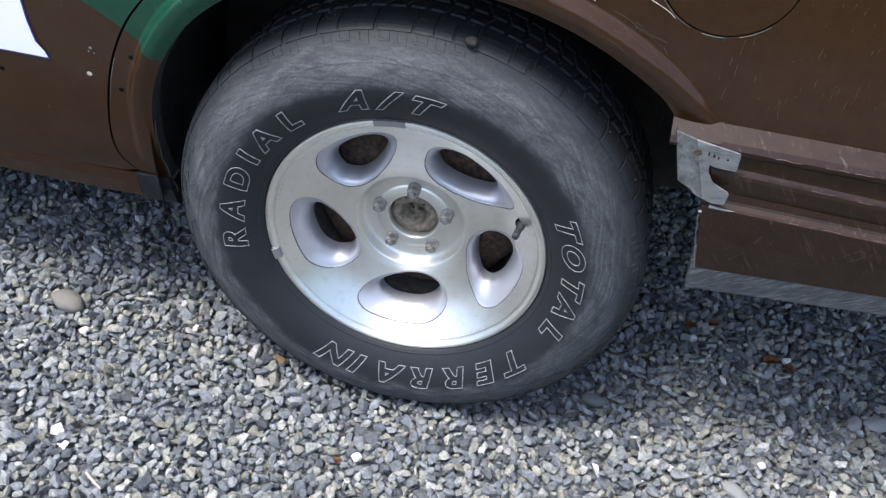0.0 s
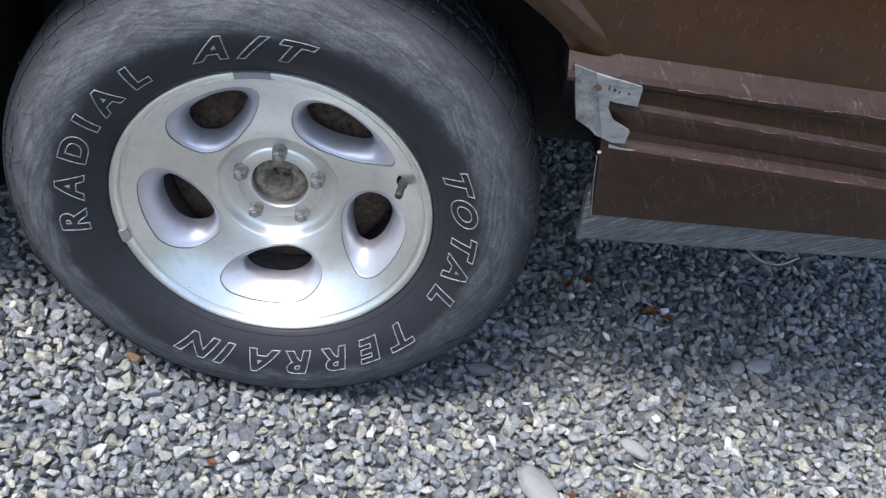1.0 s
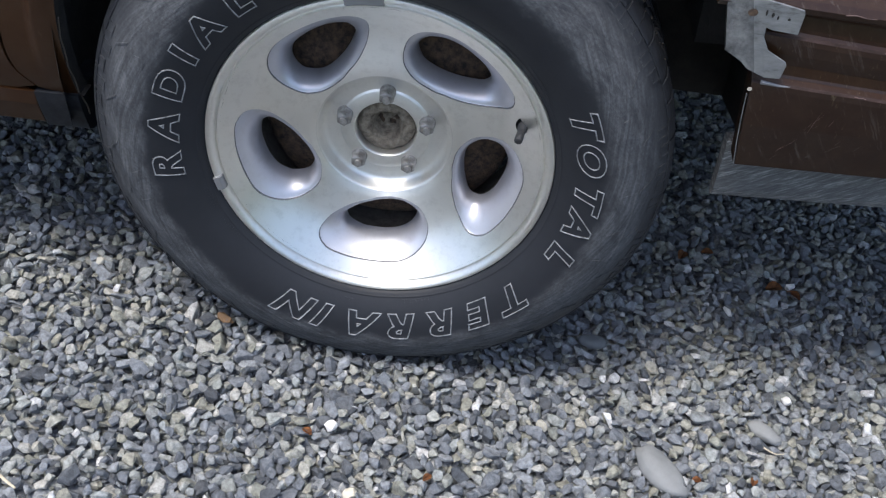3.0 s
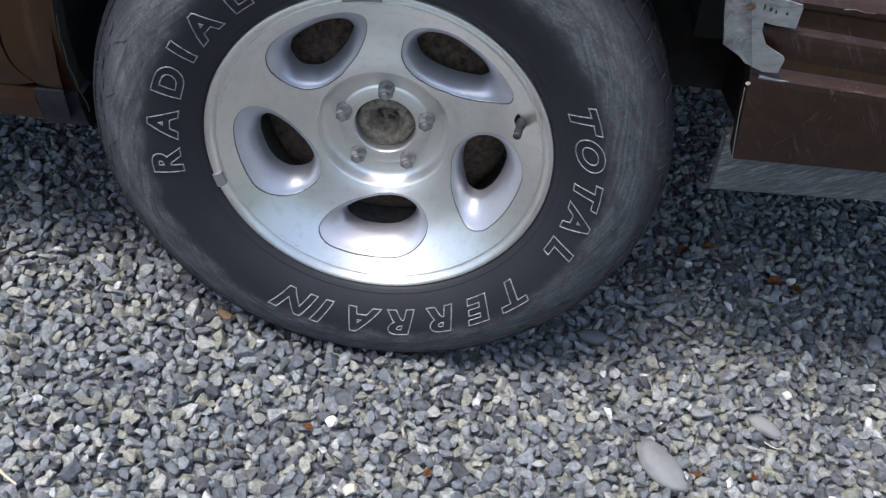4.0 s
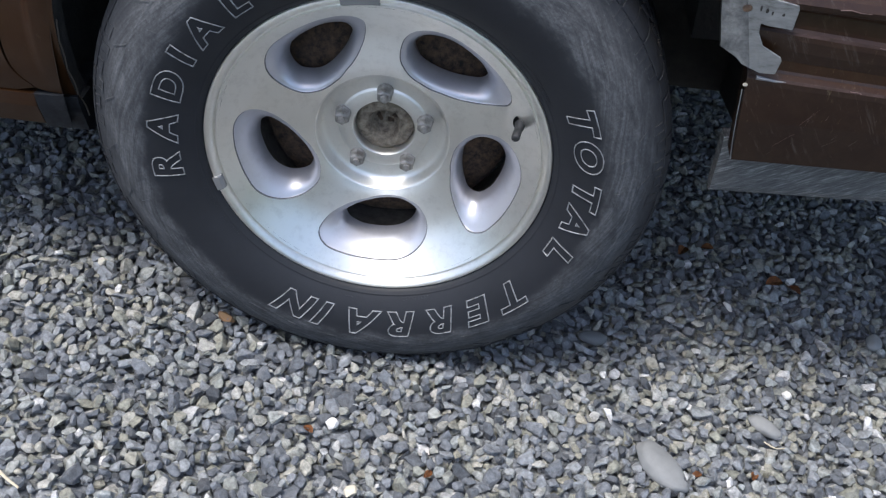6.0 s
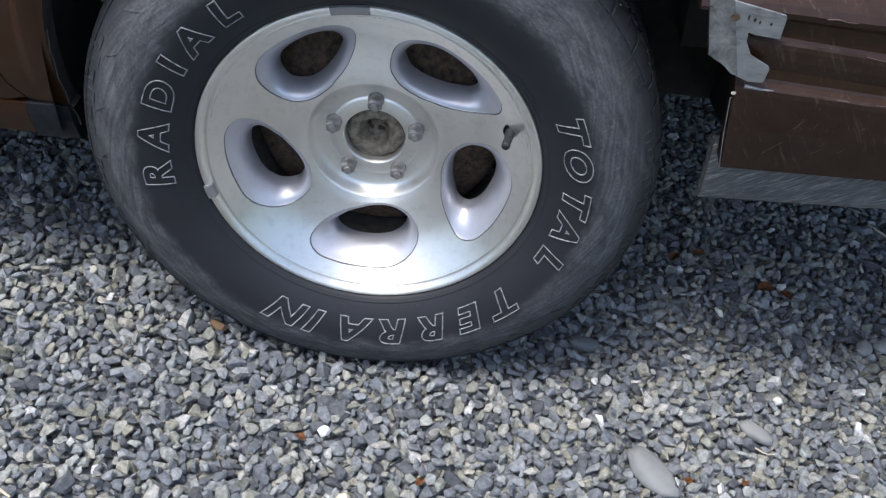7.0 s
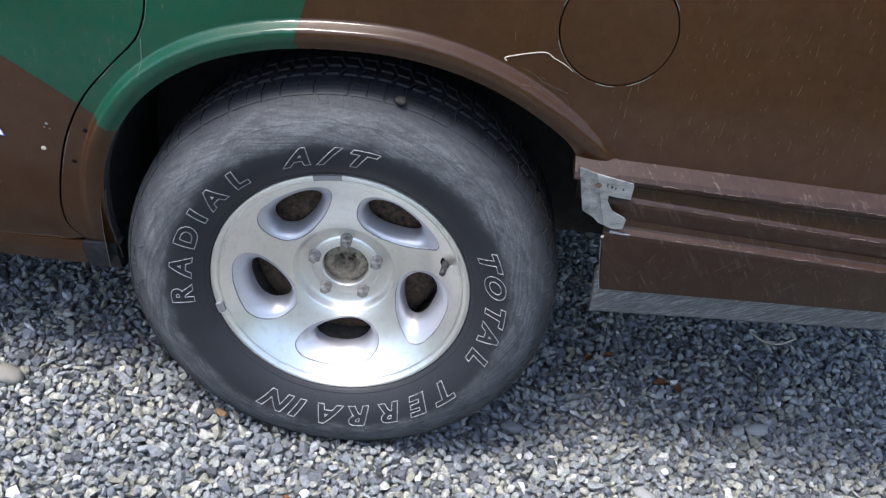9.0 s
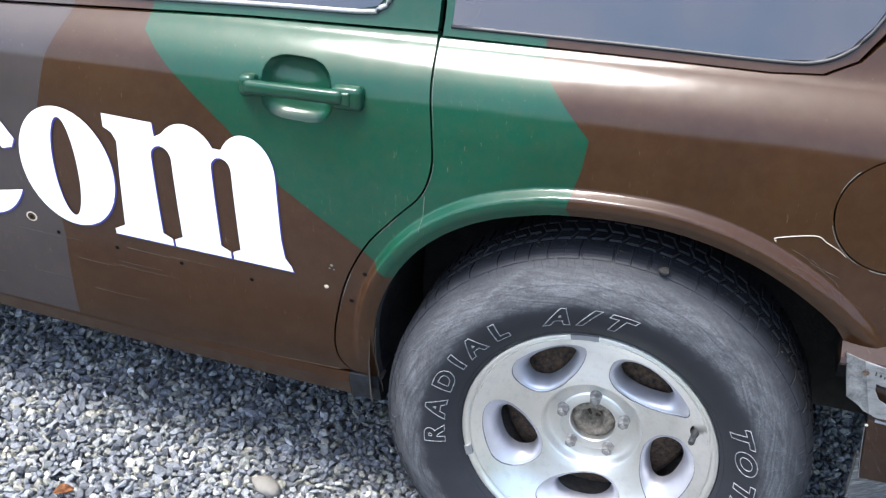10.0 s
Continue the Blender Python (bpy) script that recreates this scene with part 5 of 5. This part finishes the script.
def leaf(x, y, size, turn):
    bm = bmesh.new()
    n = 7
    rows = []
    for i in range(n):
        t = i / (n - 1)
        w = math.sin(math.pi * min(1, t * 0.95 + 0.03)) ** 0.8 * 0.42
        curl = 0.25 * math.sin(t * 3.1)
        rows.append([bm.verts.new(((t - 0.5) * size * 1.3, s * w * size, size * (curl * 0.4 + 0.22 * abs(s) ** 1.5 * w * 2))) for s in (-1, 0, 1)])
    for p, q in zip(rows, rows[1:]):
        for k in range(2):
            bm.faces.new((p[k], p[k + 1], q[k + 1], q[k]))
    made = bmesh.ops.solidify(bm, geom=bm.faces[:], thickness=0.0006)
    me = bpy.data.meshes.new("dead_leaf")
    bm.to_mesh(me)
    bm.free()
    me.materials.append(LEAF)
    ob = new("dead_leaf", me)
    ob.matrix_world = pose(x, y, ground_z(x, y) + 0.005, 8, 4, turn)
    tagged(ob, "small curled brown dead leaf on the gravel", "leaf", "dead leaves")


for x, y, sz, tn in ((0.661, 0.356, 0.026, 20), (0.694, 0.345, 0.022, 130), (0.50, 0.40, 0.022, 60), (0.548, 0.421, 0.018, 10), (0.561, -0.085, 0.013, 70), (0.476, -0.101, 0.012, 20),
                     (-0.07, -0.14, 0.014, 140), (-0.98, -0.13, 0.03, 40), (0.1, -0.18, 0.012, 50)):
    leaf(x, y, sz, tn)


def twig(points, r):
    pts = [(x, y, ground_z(x, y) + h) for x, y, h in points]
    smooth_pts = spline(pts, 5)
    me = bpy.data.meshes.new("twig")
    bm = tube(smooth_pts, r, 6, 0.6)
    bm.to_mesh(me)
    bm.free()
    me.materials.append(TWIG)
    tagged(new("twig", me), "thin pale dry twig lying on the gravel", "twig", "dry twigs")


twig([(0.905, 0.60, 0.012), (0.935, 0.575, 0.008), (0.975, 0.575, 0.008), (1.02, 0.60, 0.015)], 0.0026)
twig([(-0.43, -0.288, 0.009), (-0.413, -0.299, 0.008), (-0.396, -0.308, 0.008)], 0.0024)
twig([(0.585, -0.02, 0.008), (0.6, -0.03, 0.01), (0.618, -0.025, 0.009)], 0.0012)

# a stone caught in the tread
bm = bmesh.new()
bmesh.ops.create_icosphere(bm, subdivisions=2, radius=1.0)
for v in bm.verts:
    k = 1 + 0.25 * noise.noise(v.co * 1.5)
    v.co = (v.co.x * 0.010 * k, v.co.y * 0.009 * k, v.co.z * 0.007 * k)
me = bpy.data.meshes.new("stone")
bm.to_mesh(me)
bm.free()
me.materials.append(LINER)
st = new("tread_stone", me)
st.location = (0.093, 0.035, HUB + 0.360)
tagged(st, "small tan stone caught in the tyre tread", "stone", "loose stones")


# ---- trees round the drive, behind the camera ----
def build_far_trees():
    mat = material("far_foliage", (0.05, 0.075, 0.035), 0.9)
    v = coords(mat)
    wire(mat, ramp(mat, noise_of(mat, v, 1.6, 7, 0.7), [(0.35, (0.018, 0.03, 0.013)), (0.65, (0.09, 0.12, 0.055))]), bsdf(mat).inputs["Base Color"])
    verts, faces = [], []
    n = 520
    for i in range(n):
        a = 2 * math.pi * i / n
        r = 17 + 2.5 * noise.noise(Vector((math.cos(a) * 3, math.sin(a) * 3, 0)))
        h = 2.9 + 0.9 * noise.noise(Vector((math.cos(a) * 60, math.sin(a) * 60, 9))) + 2.6 * noise.noise(Vector((math.cos(a) * 7, math.sin(a) * 7, 2))) + 1.2 * noise.noise(Vector((math.cos(a) * 23, math.sin(a) * 23, 5)))
        for z, rr in ((-3.0, r), (h * 0.5, r - 0.6), (h * 0.8, r), (h, r + 1.2)):
            verts.append((rr * math.cos(a), rr * math.sin(a), z))
    for i in range(n):
        j = (i + 1) % n
        for k in range(3):
            faces.append((i * 4 + k, j * 4 + k, j * 4 + k + 1, i * 4 + k + 1))
    ob = new("backdrop", mesh_from("backdrop", verts, faces, [mat], True))
    tagged(ob, "distant dark line of trees round the drive", "trees", kind="structure")


build_far_trees()


# ---- grit on the tread and the frayed edge of the wheel opening ----
def build_grit():
    rng = random.Random(31)
    verts, faces = [], []
    for _ in range(460):
        a = radians(rng.uniform(25, 150))
        r, y = 0.3725, rng.uniform(0.045, 0.12)
        d = rng.choice((0.0005, 0.0007, 0.001, 0.0016)) * rng.uniform(0.7, 1.2)
        c = Vector((r * math.cos(a), y, r * math.sin(a)))
        base = len(verts)
        for p in ((d, 0, 0), (-d, 0, d * 0.3), (0, d, 0), (0, -d, 0.0), (0, 0, d)):
            q = c + Vector(p) * rng.uniform(0.7, 1.2)
            verts.append(tuple(q))
        faces += [(base, base + 2, base + 4), (base + 2, base + 1, base + 4), (base + 1, base + 3, base + 4), (base + 3, base, base + 4)]
    ob = part("grit", mesh_from("grit", verts, faces, [SCUFF]), wheel, "pale specks of grit on the tread")
    tagged(ob, kind="stuff")


build_grit()
edge = []
for d in np.arange(158, 181, 2.0):
    r = arch_radius(d) - 0.0005
    edge.append((r * math.cos(radians(d)), side_y(r * math.cos(radians(d)), HUB + r * math.sin(radians(d))) + 0.004 + 0.002 * math.sin(d), HUB + r * math.sin(radians(d))))
part("frayed_edge", tube(edge, 0.0013, 6), quarter, "scraped pale edge of the wheel opening", [SCUFF])
